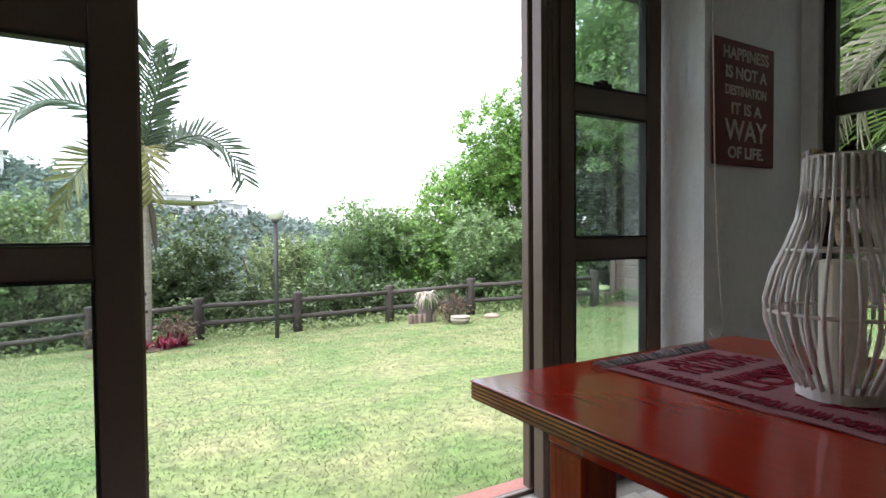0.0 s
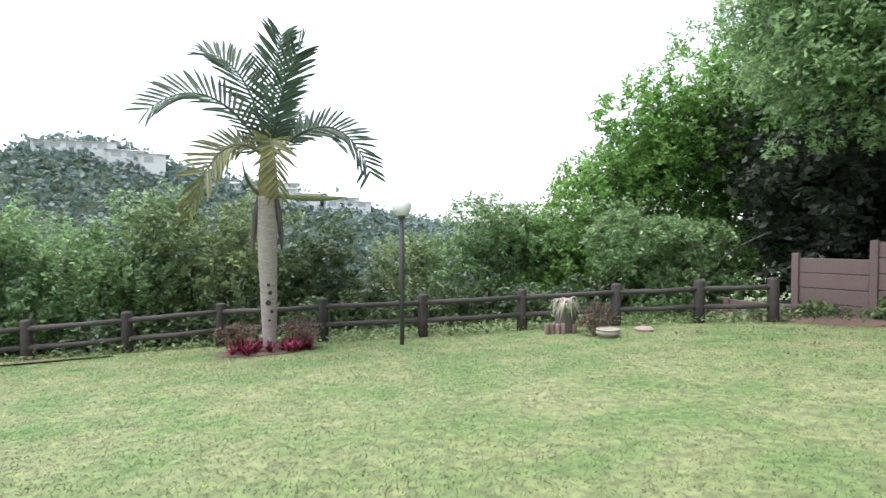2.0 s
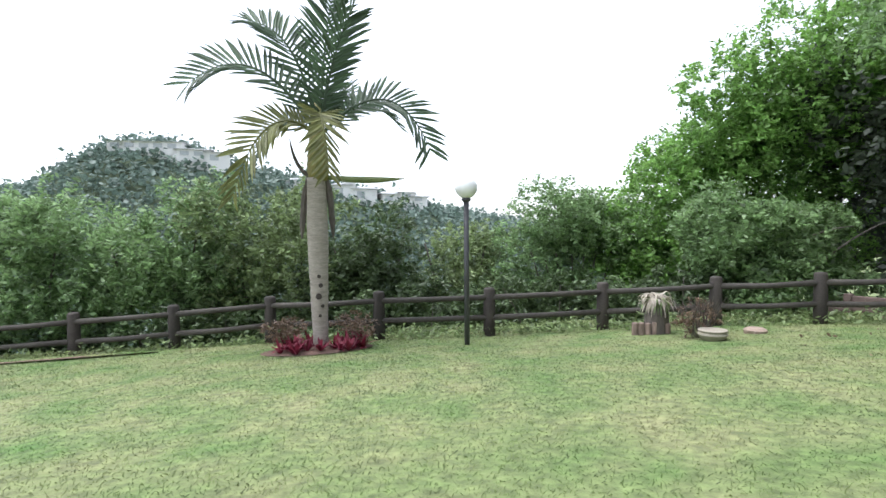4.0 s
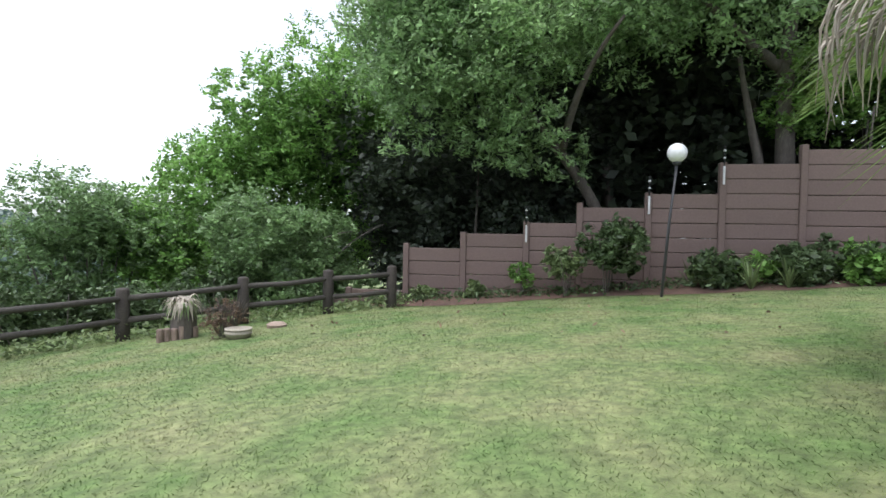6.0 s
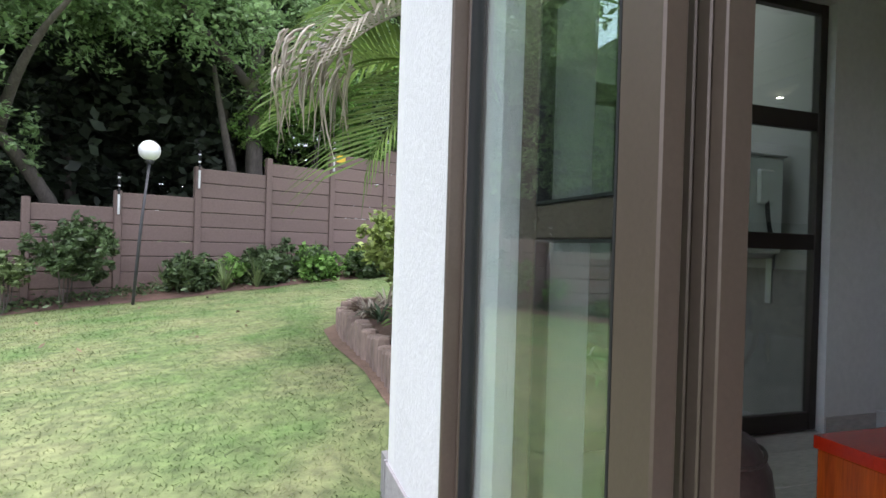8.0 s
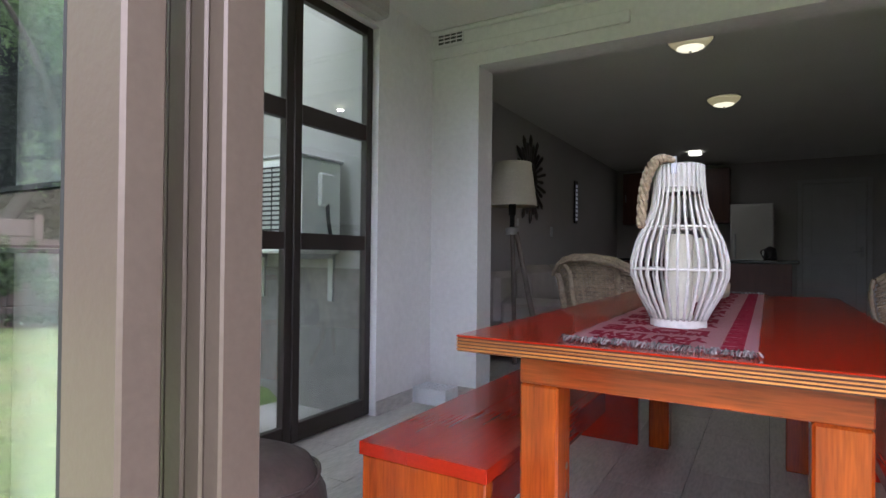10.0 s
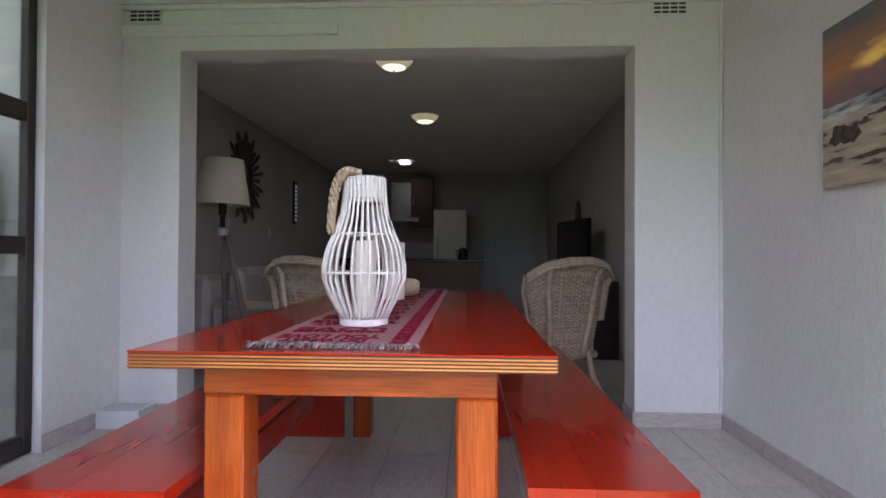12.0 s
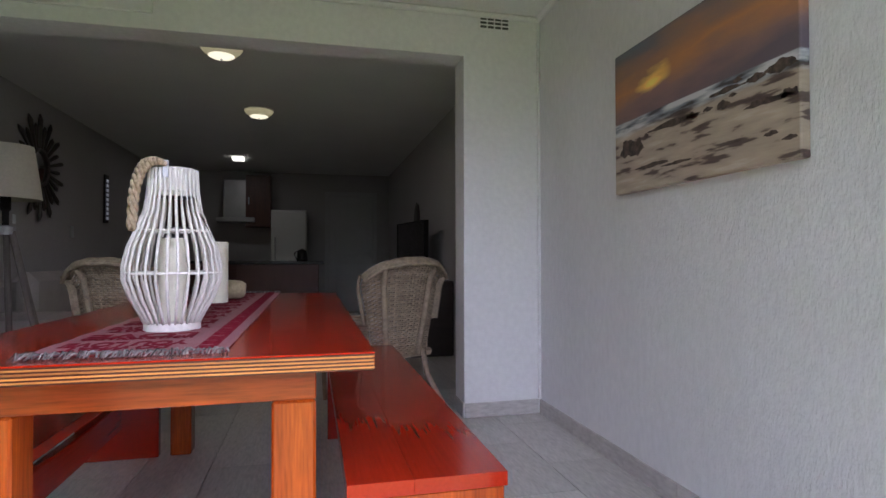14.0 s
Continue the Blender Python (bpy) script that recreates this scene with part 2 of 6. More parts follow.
PALM_BARK = mat("palm_bark", (0.36, 0.32, 0.28), 0.9, vary=0.25, scale=5, fine=22, stretch=(1, 1, 7), bump=0.7, bump_scale=9, second=(0.19, 0.165, 0.14))
PAINTED_POLE = mat("pole_paint", (0.055, 0.055, 0.06), 0.5, vary=0.15)
OPAL = mat("opal_globe", (0.8, 0.8, 0.8), 0.3, vary=0.02)
LEAF_TREE = leaf_mat("tree_leaf", (0.33, 0.47, 0.22), (0.19, 0.3, 0.13), rough=0.27, through_light=0.58)
LEAF_DEEP = leaf_mat("leaf_deep", (0.25, 0.37, 0.16), (0.13, 0.21, 0.09), rough=0.36, through_light=0.45)
LEAF_BRIGHT = leaf_mat("leaf_bright", (0.23, 0.4, 0.1), (0.13, 0.25, 0.065), through_light=0.5)
LEAF_GREY = leaf_mat("leaf_greygreen", (0.22, 0.29, 0.12), (0.12, 0.17, 0.075))
# paler, bluer green: the haze over the far hill is in this colour
LEAF_HAZED = leaf_mat("leaf_hazed", (0.16, 0.22, 0.18), (0.11, 0.165, 0.14), island=0.2)
LEAF_MID = leaf_mat("leaf_dull", (0.1, 0.15, 0.06), (0.055, 0.09, 0.04))
ARECA = leaf_mat("areca_leaf", (0.17, 0.25, 0.06), (0.1, 0.17, 0.04), island=0.3, through_light=0.45)
# leaf colour darkened to give the shade under the canopy
LEAF_SHADE = leaf_mat("leaf_shaded", (0.066, 0.086, 0.055), (0.036, 0.05, 0.033))
PALM_LEAF = leaf_mat("palm_leaf", (0.075, 0.12, 0.06), (0.05, 0.085, 0.05), island=0.3)
PALM_YELLOW = leaf_mat("palm_leaf_old", (0.2, 0.2, 0.07), (0.12, 0.15, 0.055), island=0.3)
PALM_DRY = leaf_mat("palm_leaf_dry", (0.5, 0.45, 0.38), (0.3, 0.25, 0.18), island=0.2)
RED_LEAF = leaf_mat("red_leaf", (0.22, 0.025, 0.05), (0.1, 0.015, 0.03))
GRASS = leaf_mat("grass_blade", (0.093, 0.187, 0.043), (0.26, 0.262, 0.125), island=0.18, scale=1.3, through_light=0.48, vary=0.46, spread=0.85)

# ---- structure: the enclosed patio ----
FLOOR, CEIL = 0.09, 2.5
WX, EX, BY, NY = -0.47, 2.98, -1.0, 1.88
SKIRT = mat("skirting_tile", (0.5, 0.47, 0.45), 0.35, vary=0.18, scale=4, fine=20, stretch=(1, 1, 3), second=(0.4, 0.37, 0.35), rand=0.08)
floor = structure("floor", boxes((-0.75, 3.3, -8.0, NY - 0.02, -0.3, FLOOR - 0.006)), GROUT, "pale grey wood-look tiled floor of patio and lounge", "floor")
structure("wall_west", boxes((WX - 0.22, WX, -7.9, NY, -0.5, 2.75)), PLASTER, "textured pale grey plaster wall carrying a canvas print")
structure("wall_back", boxes((WX, 0.01, BY - 0.2, BY, -0.2, 2.7), (2.635, 3.32, BY - 0.2, BY, -0.2, 2.7), (0.01, 2.635, BY - 0.2, BY, 2.235, 2.7)), SMOOTH_PLASTER, "pale grey plastered wall with a wide square opening")
structure("wall_east", boxes((EX, EX + 0.1, BY, -0.41, -0.5, 2.75), (EX, EX + 0.1, 1.437, NY, -0.5, 2.75), (EX, EX + 0.1, -0.41, 1.437, 2.33, 2.75)), SMOOTH_PLASTER, "pale plaster wall round a full-height window")
structure("wall_north_pillar", boxes((2.402, EX, 1.755, NY, -0.5, 2.75), (2.24, EX, 1.51, 1.7545, -0.5, 2.75), (2.24, 2.3835, 1.7552, 1.79, -0.5, 2.299)), PLASTER, "textured white plaster pillar beside the sliding door")
structure("lintel", boxes((WX, 2.24, 1.6, 1.755, 2.3, 2.75), (WX, 2.402, 1.755, NY, 2.3, 2.75)), WHITE_WALL, "white plastered beam over the sliding door", "beam")
structure("ceiling", boxes((-0.7, 3.08, BY - 0.1, NY, CEIL, CEIL + 0.12), (-0.7, 3.5, -7.9, BY - 0.1, CEIL, CEIL + 0.12)), CEILING, "white painted flat ceiling", "ceiling")
structure("roof_slab", boxes((-1.2, 3.3, -1.0, 1.98, 2.76, 2.95), (-1.2, 3.7, -8.4, -1.0, 2.76, 2.95)), CEILING, "white eaves slab over the house", "roof")
structure("lounge_east_wall", boxes((3.32, 3.5, -7.9, BY - 0.2, -0.2, 2.7)), DIM_WALL, "grey lounge wall with a sunburst mirror")
structure("lounge_end_wall", boxes((WX, 3.32, -7.9, -7.7, -0.2, 2.7)), DIM_WALL, "grey end wall of the open-plan kitchen")
structure("lounge_west_lining", boxes((WX, WX + 0.02, -7.7, BY - 0.2, 0.0, CEIL)), DIM_WALL, "grey lounge wall with a round wall ornament")
structure("outer_plinth", boxes((2.404, EX + 0.13, NY, NY + 0.012, -0.6, 0.12), (EX + 0.1, EX + 0.112, -0.5, NY + 0.012, -0.6, 0.12)), PLINTH, "grey painted plinth along the outer wall", "trim")
structure("door_step", boxes((-0.6, 2.5, 1.88, 2.02, -0.4, 0.05), bevel=0.01), mat("quarry_tile", (0.36, 0.16, 0.13), 0.7, vary=0.2, scale=4), "dusty red tiled doorstep under the sliding door", "step")
structure("outer_return_wall", boxes((EX + 0.1, 7.0, -0.8, -0.55, -0.5, 2.9)), mat("outer_grey_paint", (0.36, 0.35, 0.33), 0.85, vary=0.1, scale=2, bump=0.25), "pale outer wall behind the air conditioner")
structure("garage_wall", boxes((-6.0, WX - 0.22, 1.2, 1.4, -0.6, 2.75)), WHITE_WALL, "white outside wall of the house next to the patio")


def skirting(name, rows):
    run = thing(name, 0, 0, 0, "pale grey tile skirting along the foot of the wall", "baseboard")
    run["kind"] = "structure"
    for (x0, y0), (x1, y1), (nx, ny) in rows:
        length = math.hypot(x1 - x0, y1 - y0)
        count = max(1, round(length / 0.42))
        for i in range(count):
            a, b = (i / count * length + 0.001) / length, ((i + 1) / count * length - 0.001) / length
            p, q = (x0 + (x1 - x0) * a, y0 + (y1 - y0) * a), (x0 + (x1 - x0) * b, y0 + (y1 - y0) * b)
            xs, ys = sorted((p[0], q[0] + nx * 0.011)), sorted((p[1], q[1] + ny * 0.011))
            part("skirting_tile", boxes((xs[0], xs[1], ys[0], ys[1], FLOOR, FLOOR + 0.085), bevel=0.002), SKIRT, run)


skirting("baseboard", [((WX, BY + 0.012), (WX, 1.6), (1, 0)), ((WX + 0.012, BY), (0.01, BY), (0, 1)), ((0.01, BY - 0.2), (0.01, BY), (1, 0)), ((2.635, BY), (EX, BY), (0, 1)), ((EX, BY + 0.012), (EX, -0.41), (-1, 0)), ((EX, 1.437), (EX, 1.5), (-1, 0)), ((2.25, 1.51), (EX - 0.012, 1.51), (0, -1))])

# ---- ground ----
def sheet(name, x0, x1, y0, y1, nx, ny, zf, material, label, category, kind="structure"):
    bm = bmesh.new()
    xs, ys = np.linspace(x0, x1, nx), np.linspace(y0, y1, ny)
    vs = [[bm.verts.new((x, y, zf(x, y))) for y in ys] for x in xs]
    for i in range(nx - 1):
        for j in range(ny - 1):
            bm.faces.new((vs[i][j], vs[i + 1][j], vs[i + 1][j + 1], vs[i][j + 1]))
    return tagged(part(name, bm, material, None, smooth=True), label, category, kind=kind)


def terrain(x, y):
    z = ground_z(max(-8, min(x, 16)), max(-12, min(y, 13)))
    if y > 13:
        z -= 0.35 * min(y - 13, 30)
    if x < -8:
        z -= 0.1 * min(-8 - x, 40)
    if x > 14 and y < 8:
        z += 0.03 * min(x - 14, 20)
    return z + 0.03 * math.sin(0.7 * x + 0.4 * y) * math.sin(0.5 * y - 0.2 * x)


def zg(x, y):
    return terrain(x, y)


sheet("ground", -40, 60, -20, 90, 101, 111, lambda x, y: terrain(x, y) - (0.6 if -3.5 < x < 3.1 and -12 < y < 1.3 else 0.4 if -0.7 < x < 3.1 and y < 1.8 and y > -12 else 0), LAWN, "sloping garden lawn of patchy green and straw-coloured grass", "lawn")
far = bmesh.new()
box(far, -3000, 3000, -3000, 3000, -16, -15)
structure("distant_ground", far, LAWN, "low green land reaching to the horizon", "ground")

# ---- sliding door and east window ----
def pane(x0, x1, y0, y1, z0, z1, parent):
    ob = part("pane", boxes((x0, x1, y0, y1, z0, z1)), GLASS, parent, "clear glass pane")
    ob.visible_shadow = False
    return ob


def leaf_along_x(name, x0, x1, y0, y1, z0, z1, sw, se, rails, label, extra=()):
    """A framed glass leaf in a plane of constant y: stiles, rails, gaskets and panes."""
    t = thing(name, 0, 0, 0, label, "sliding door", "leaves of the sliding door")
    t["kind"] = "structure"
    part("stile", boxes((x0, x0 + sw, y0, y1, z0, z1), bevel=0.004), BRONZE, t)
    part("stile", boxes((x1 - se, x1, y0, y1, z0, z1), bevel=0.004), BRONZE, t)
    for a, b in [(z0, z0 + 0.09), *rails, (z1 - 0.07, z1)]:
        part("rail", boxes((x0 + sw + 0.001, x1 - se - 0.001, y0 + 0.004, y1 - 0.004, a, b), bevel=0.004), BRONZE, t)
    edges = [z0 + 0.09, *[v for r in rails for v in r], z1 - 0.07]
    ym = (y0 + y1) / 2
    for a, b in zip(edges[::2], edges[1::2]):
        pane(x0 + sw - 0.003, x1 - se + 0.003, ym - 0.003, ym + 0.003, a - 0.003, b + 0.003, t)
        g = 0.008
        part("gasket", boxes((x0 + sw + 0.001, x0 + sw + g, y0 + 0.002, y1 - 0.002, a, b), (x1 - se - g, x1 - se - 0.001, y0 + 0.002, y1 - 0.002, a, b), (x0 + sw + g, x1 - se - g, y0 + 0.002, y1 - 0.002, a + 0.001, a + g), (x0 + sw + g, x1 - se - g, y0 + 0.002, y1 - 0.002, b - g, b - 0.001)), GASKET, t)
    return t


RAILS = [(1.031, 1.116), (1.618, 1.722)]
left_leaf = leaf_along_x("door_leaf", WX + 0.03, 0.205, 1.70, 1.745, 0.11, 2.26, 0.09, 0.105, RAILS, "dark bronze framed glass door leaf with cross rails")
part("edge_strip", boxes((0.2, 0.21, 1.7455, 1.762, 0.11, 2.26), bevel=0.002), BRONZE, left_leaf)
leaf_b = leaf_along_x("door_leaf", 1.634, 2.218, 1.70, 1.745, 0.11, 2.26, 0.07, 0.09, RAILS, "dark bronze framed glass door leaf with cross rails slid aside")
for k, (a, b) in enumerate(((1.532, 1.56), (1.564, 1.592), (1.596, 1.63))):
    part("interlock", boxes((a, b, 1.695 + 0.006 * k, 1.75, 0.11, 2.26), bevel=0.003), BRONZE, leaf_b)
part("latch", boxes((1.80, 1.90, 1.686, 1.70, 1.722, 1.742), (1.83, 1.87, 1.68, 1.70, 1.735, 1.75), bevel=0.004), GASKET, leaf_b, "black latch on the cross rail")
leaf_a = leaf_along_x("door_leaf", 1.552, 2.383, 1.80, 1.845, 0.11, 2.26, 0.105, 0.022, [], "bronze framed glass door leaf with one tall pane")
door_frame = thing("door_frame", 0, 0, 0, "bronze aluminium frame and track of the sliding door", "door frame")
door_frame["kind"] = "structure"
part("jamb", boxes((2.384, 2.401, 1.757, 1.889, 0.06, 2.299), bevel=0.004), BRONZE, door_frame)
part("jamb", boxes((WX, WX + 0.025, 1.66, 1.9, 0.06, 2.3), bevel=0.004), BRONZE, door_frame)
part("head", boxes((WX + 0.03, 2.235, 1.66, 1.753, 2.265, 2.299), (WX + 0.03, 2.368, 1.757, 1.885, 2.265, 2.299), bevel=0.004), BRONZE, door_frame)
part("track", boxes((WX + 0.03, 2.235, 1.62, 1.753, 0.05, 0.075), (WX + 0.03, 2.368, 1.757, 1.885, 0.05, 0.075), (WX + 0.03, 2.23, 1.715, 1.725, 0.075, 0.1), (WX + 0.03, 2.368, 1.815, 1.825, 0.075, 0.1)), BRONZE, door_frame)


def leaf_along_y(x0, x1, y0, y1, z0, z1, s, rails, parent):
    part("stile", boxes((x0, x1, y0, y0 + s, z0, z1), bevel=0.003), SHADED_BRONZE, parent)
    part("stile", boxes((x0, x1, y1 - s, y1, z0, z1), bevel=0.003), SHADED_BRONZE, parent)
    for a, b in [(z0, z0 + 0.09), *rails, (z1 - 0.05, z1)]:
        part("rail", boxes((x0 + 0.003, x1 - 0.003, y0 + s + 0.001, y1 - s - 0.001, a, b), bevel=0.003), SHADED_BRONZE, parent)
    edges = [z0 + 0.09, *[v for r in rails for v in r], z1 - 0.05]
    xm = (x0 + x1) / 2
    for a, b in zip(edges[::2], edges[1::2]):
        pane(xm - 0.003, xm + 0.003, y0 + s - 0.003, y1 - s + 0.003, a - 0.003, b + 0.003, parent)


win = thing("window_1", 0, 0, 0, "bronze full-height window of three glazed lights, frame colour darkened as shade", "window")
win["kind"] = "structure"
for a, b in ((-0.405, 0.2), (0.205, 0.81), (0.815, 1.432)):
    leaf_along_y(3.02, 3.065, a, b, 0.1, 2.328, 0.05, [(1.042, 1.125), (1.668, 1.76)], win)

# roller blind cord by the sign and the blind box over the window
cord = thing("bead_chain", 0, 0, 0, "thin white bead cord hanging in a loop by the pillar", "blind cord")
loop = [(2.262, 1.49, 2.3), (2.262, 1.488, 1.9), (2.275, 1.487, 1.4), (2.296, 1.486, 1.05), (2.318, 1.485, 0.86), (2.335, 1.484, 0.76), (2.33, 1.484, 0.715), (2.3, 1.484, 0.695), (2.265, 1.484, 0.705), (2.245, 1.484, 0.73)]
part("cord", tube(loop, 0.0028, 6), mat("cord_white", (0.75, 0.73, 0.68), 0.6), cord)
tagged(part("blind_cassette", boxes((2.86, 2.975, -0.36, 1.40, 2.335, 2.455), bevel=0.02), mat("blind_fabric", (0.42, 0.4, 0.37), 0.8, vary=0.08)), "grey-beige roller blind cassette above the window", "blind")

# ---- sign ----
MAROON = mat("maroon_paint", (0.13, 0.018, 0.02), 0.6, vary=0.25, scale=9, fine=60, second=(0.07, 0.012, 0.014))
LETTER = mat("cream_letter", (0.62, 0.53, 0.5), 0.7, vary=0.3, scale=30, fine=120, second=(0.35, 0.25, 0.23))
sign = thing("wall_sign", 2.495, 1.51, 1.42, "dark red board with cream capitals hung on the plaster pillar", "sign")
part("board", boxes((-0.215, 0.215, -0.022, -0.002, 0.0, 0.525), bevel=0.003), MAROON, sign)


def lettering(text, x, y, z, size, material, parent, width=None, rx=90.0, rz=0.0, depth=0.001, name="lettering"):
    cu = bpy.data.curves.new(name, "FONT")
    cu.body, cu.size, cu.align_x, cu.extrude = text, size, "CENTER", depth
    cu.offset = 0.003 if depth < 0.0008 else 0.0016
    tmp = new(name, cu)
    bpy.context.view_layer.update()
    me = bpy.data.meshes.new_from_object(tmp.evaluated_get(bpy.context.evaluated_depsgraph_get()))
    bpy.data.objects.remove(tmp)
    me.materials.clear()
    me.materials.append(material)
    xs = [v.co.x for v in me.vertices]
    k = width / (max(xs) - min(xs)) if width else 1.0
    bm = bmesh.new()
    bm.from_mesh(me)
    bpy.data.meshes.remove(me)
    left = set(bm.verts)
    while left:
        seed = left.pop()
        island, todo = {seed}, [seed]
        while todo:
            for e in todo.pop().link_edges:
                for v in e.verts:
                    if v not in island:
                        island.add(v)
                        todo.append(v)
        left -= island
        one = bmesh.new()
        made = {v: one.verts.new(v.co) for v in island}
        for f in {f for v in island for f in v.link_faces}:
            one.faces.new([made[v] for v in f.verts])
        part("letter", one, material, parent).matrix_basis = pose(x, y, z, rx, 0, rz) @ Matrix.Diagonal((k, 1, 1, 1))
    bm.free()


for text, z, size, width in (("HAPPINESS", 0.445, 0.07, 0.33), ("IS NOT A", 0.365, 0.07, 0.30), ("DESTINATION", 0.295, 0.055, 0.30), ("IT IS A", 0.215, 0.068, 0.22), ("WAY", 0.105, 0.125, 0.31), ("OF LIFE.", 0.03, 0.068, 0.26)):
    lettering(text, 0, -0.0235, z, size, LETTER, sign, width)

# ---- canvas print ----
def canvas_material():
    m = bpy.data.materials.new("canvas_print")
    m.use_nodes = True
    nt = m.node_tree
    b = nt.nodes["Principled BSDF"]
    b.inputs["Roughness"].default_value = 0.75
    co = nt.nodes.new("ShaderNodeTexCoord")
    sep = nt.nodes.new("ShaderNodeSeparateXYZ")
    nt.links.new(co.outputs["Object"], sep.inputs["Vector"])
    nz = nt.nodes.new("ShaderNodeTexNoise")
    nz.inputs["Scale"].default_value, nz.inputs["Detail"].default_value = 5, 6
    mp = nt.nodes.new("ShaderNodeMapping")
    mp.inputs["Scale"].default_value = (1, 0.55, 2.2)
    nt.links.new(co.outputs["Object"], mp.inputs["Vector"])
    nt.links.new(mp.outputs["Vector"], nz.inputs["Vector"])

    def math_node(op, a, b2):
        n = nt.nodes.new("ShaderNodeMath")
        n.operation = op
        for i, v in enumerate((a, b2)):
            if isinstance(v, (int, float)):
                n.inputs[i].default_value = v
            else:
                nt.links.new(v, n.inputs[i])
        return n.outputs[0]

    def ramp(src, stops):
        r = nt.nodes.new("ShaderNodeValToRGB")
        e = r.color_ramp.elements
        while len(e) < len(stops):
            e.new(0.5)
        for el, (p, c) in zip(e, stops):
            el.position, el.color = p, (*c, 1)
        nt.links.new(src, r.inputs["Fac"])
        return r.outputs["Color"]

    def blend(f, a, c):
        n = nt.nodes.new("ShaderNodeMix")
        n.data_type = "RGBA"
        nt.links.new(f, n.inputs["Factor"])
        nt.links.new(a, n.inputs["A"])
        nt.links.new(c, n.inputs["B"])
        return n.outputs["Result"]

    z, y = sep.outputs["Z"], sep.outputs["Y"]
    warp = math_node("ADD", math_node("MULTIPLY", math_node("SUBTRACT", nz.outputs["Fac"], 0.5), 0.22), math_node("ADD", z, math_node("MULTIPLY", y, -0.06)))
    skyc = ramp(math_node("MULTIPLY", math_node("ADD", warp, -0.31), 2.9), [(0.0, (0.105, 0.078, 0.094)), (0.22, (0.2, 0.115, 0.1)), (0.45, (0.36, 0.16, 0.06)), (0.62, (0.25, 0.13, 0.08)), (0.85, (0.12, 0.105, 0.115)), (1.0, (0.10, 0.12, 0.14))])
    d2 = math_node("ADD", math_node("POWER", math_node("MULTIPLY", math_node("ADD", y, 0.2), 8.0), 2.0), math_node("POWER", math_node("MULTIPLY", math_node("ADD", warp, -0.455), 16.0), 2.0))
    glow = ramp(d2, [(0.0, (1, 1, 1)), (0.25, (0.540, 0.540, 0.540)), (1.0, (0, 0, 0))])
    gold = nt.nodes.new("ShaderNodeRGB")
    gold.outputs[0].default_value = (0.95, 0.62, 0.13, 1)
    skyc = blend(glow, skyc, gold.outputs[0])
    n2 = nt.nodes.new("ShaderNodeTexNoise")
    n2.inputs["Scale"].default_value, n2.inputs["Detail"].default_value = 9, 8
    mp2 = nt.nodes.new("ShaderNodeMapping")
    mp2.inputs["Scale"].default_value = (1, 0.5, 3.2)
    nt.links.new(co.outputs["Object"], mp2.inputs["Vector"])
    nt.links.new(mp2.outputs["Vector"], n2.inputs["Vector"])
    sand = ramp(n2.outputs["Fac"], [(0.3, (0.050, 0.032, 0.029)), (0.41, (0.094, 0.065, 0.054)), (0.46, (0.302, 0.238, 0.187)), (0.6, (0.360, 0.288, 0.223)), (0.75, (0.446, 0.396, 0.338))])
    surf = ramp(n2.outputs["Fac"], [(0.38, (0.043, 0.040, 0.043)), (0.46, (0.158, 0.173, 0.202)), (0.58, (0.432, 0.432, 0.446))])
    low = math_node("ADD", z, math_node("MULTIPLY", math_node("SUBTRACT", n2.outputs["Fac"], 0.5), 0.05))
    at_surf = ramp(math_node("MULTIPLY", low, 2.0), [(0.49, (0, 0, 0)), (0.53, (1, 1, 1))])
    at_sky = ramp(math_node("MULTIPLY", z, 2.0), [(0.61, (0, 0, 0)), (0.615, (1, 1, 1))])
    col = blend(at_sky, blend(at_surf, sand, surf), skyc)
    lift = nt.nodes.new("ShaderNodeHueSaturation")
    lift.inputs["Value"].default_value = 1.35
    nt.links.new(col, lift.inputs["Color"])
    nt.links.new(lift.outputs["Color"], b.inputs["Base Color"])
    return m


canvas = thing("canvas_print", WX + 0.004, 0.41, 1.31, "unframed canvas print of a rocky beach at sunset", "picture")
part("canvas", boxes((0.0, 0.035, -0.475, 0.485, 0.0, 0.615), bevel=0.004), canvas_material(), canvas)
ROCK = mat("printed_rock", (0.05, 0.035, 0.03), 0.8, vary=0.4, scale=30, second=(0.12, 0.08, 0.06))
for y, z, w, h in ((-0.344, 0.178, 0.085, 0.047), (-0.072, 0.226, 0.15, 0.014), (0.039, 0.224, 0.033, 0.015), (0.117, 0.228, 0.024, 0.009), (0.19, 0.222, 0.03, 0.017), (0.233, 0.245, 0.019, 0.007), (0.201, 0.268, 0.083, 0.01), (0.253, 0.286, 0.019, 0.01), (0.327, 0.269, 0.039, 0.014), (0.42, 0.274, 0.06, 0.02), (0.375, 0.187, 0.09, 0.013), (0.45, 0.187, 0.03, 0.018), (0.383, 0.087, 0.027, 0.009), (0.45, 0.062, 0.027, 0.008), (-0.239, 0.216, 0.016, 0.01), (-0.2, 0.09, 0.11, 0.01), (-0.05, 0.075, 0.09, 0.007)):
    bm = bmesh.new()
    ring = [bm.verts.new((0.0362, y + w * math.cos(a) * (1 + 0.12 * math.sin(5 * a + 9 * y)), z + h * (math.sin(a) if math.sin(a) > 0 else 0.6 * math.sin(a)) * (1 + 0.25 * math.sin(4 * a + 31 * z)) + 0.12 * h * math.sin(9 * a))) for a in np.linspace(0, 2 * math.pi, 28)[:-1]]
    bm.faces.new(ring)
    part("printed_rock", bm, ROCK, canvas)

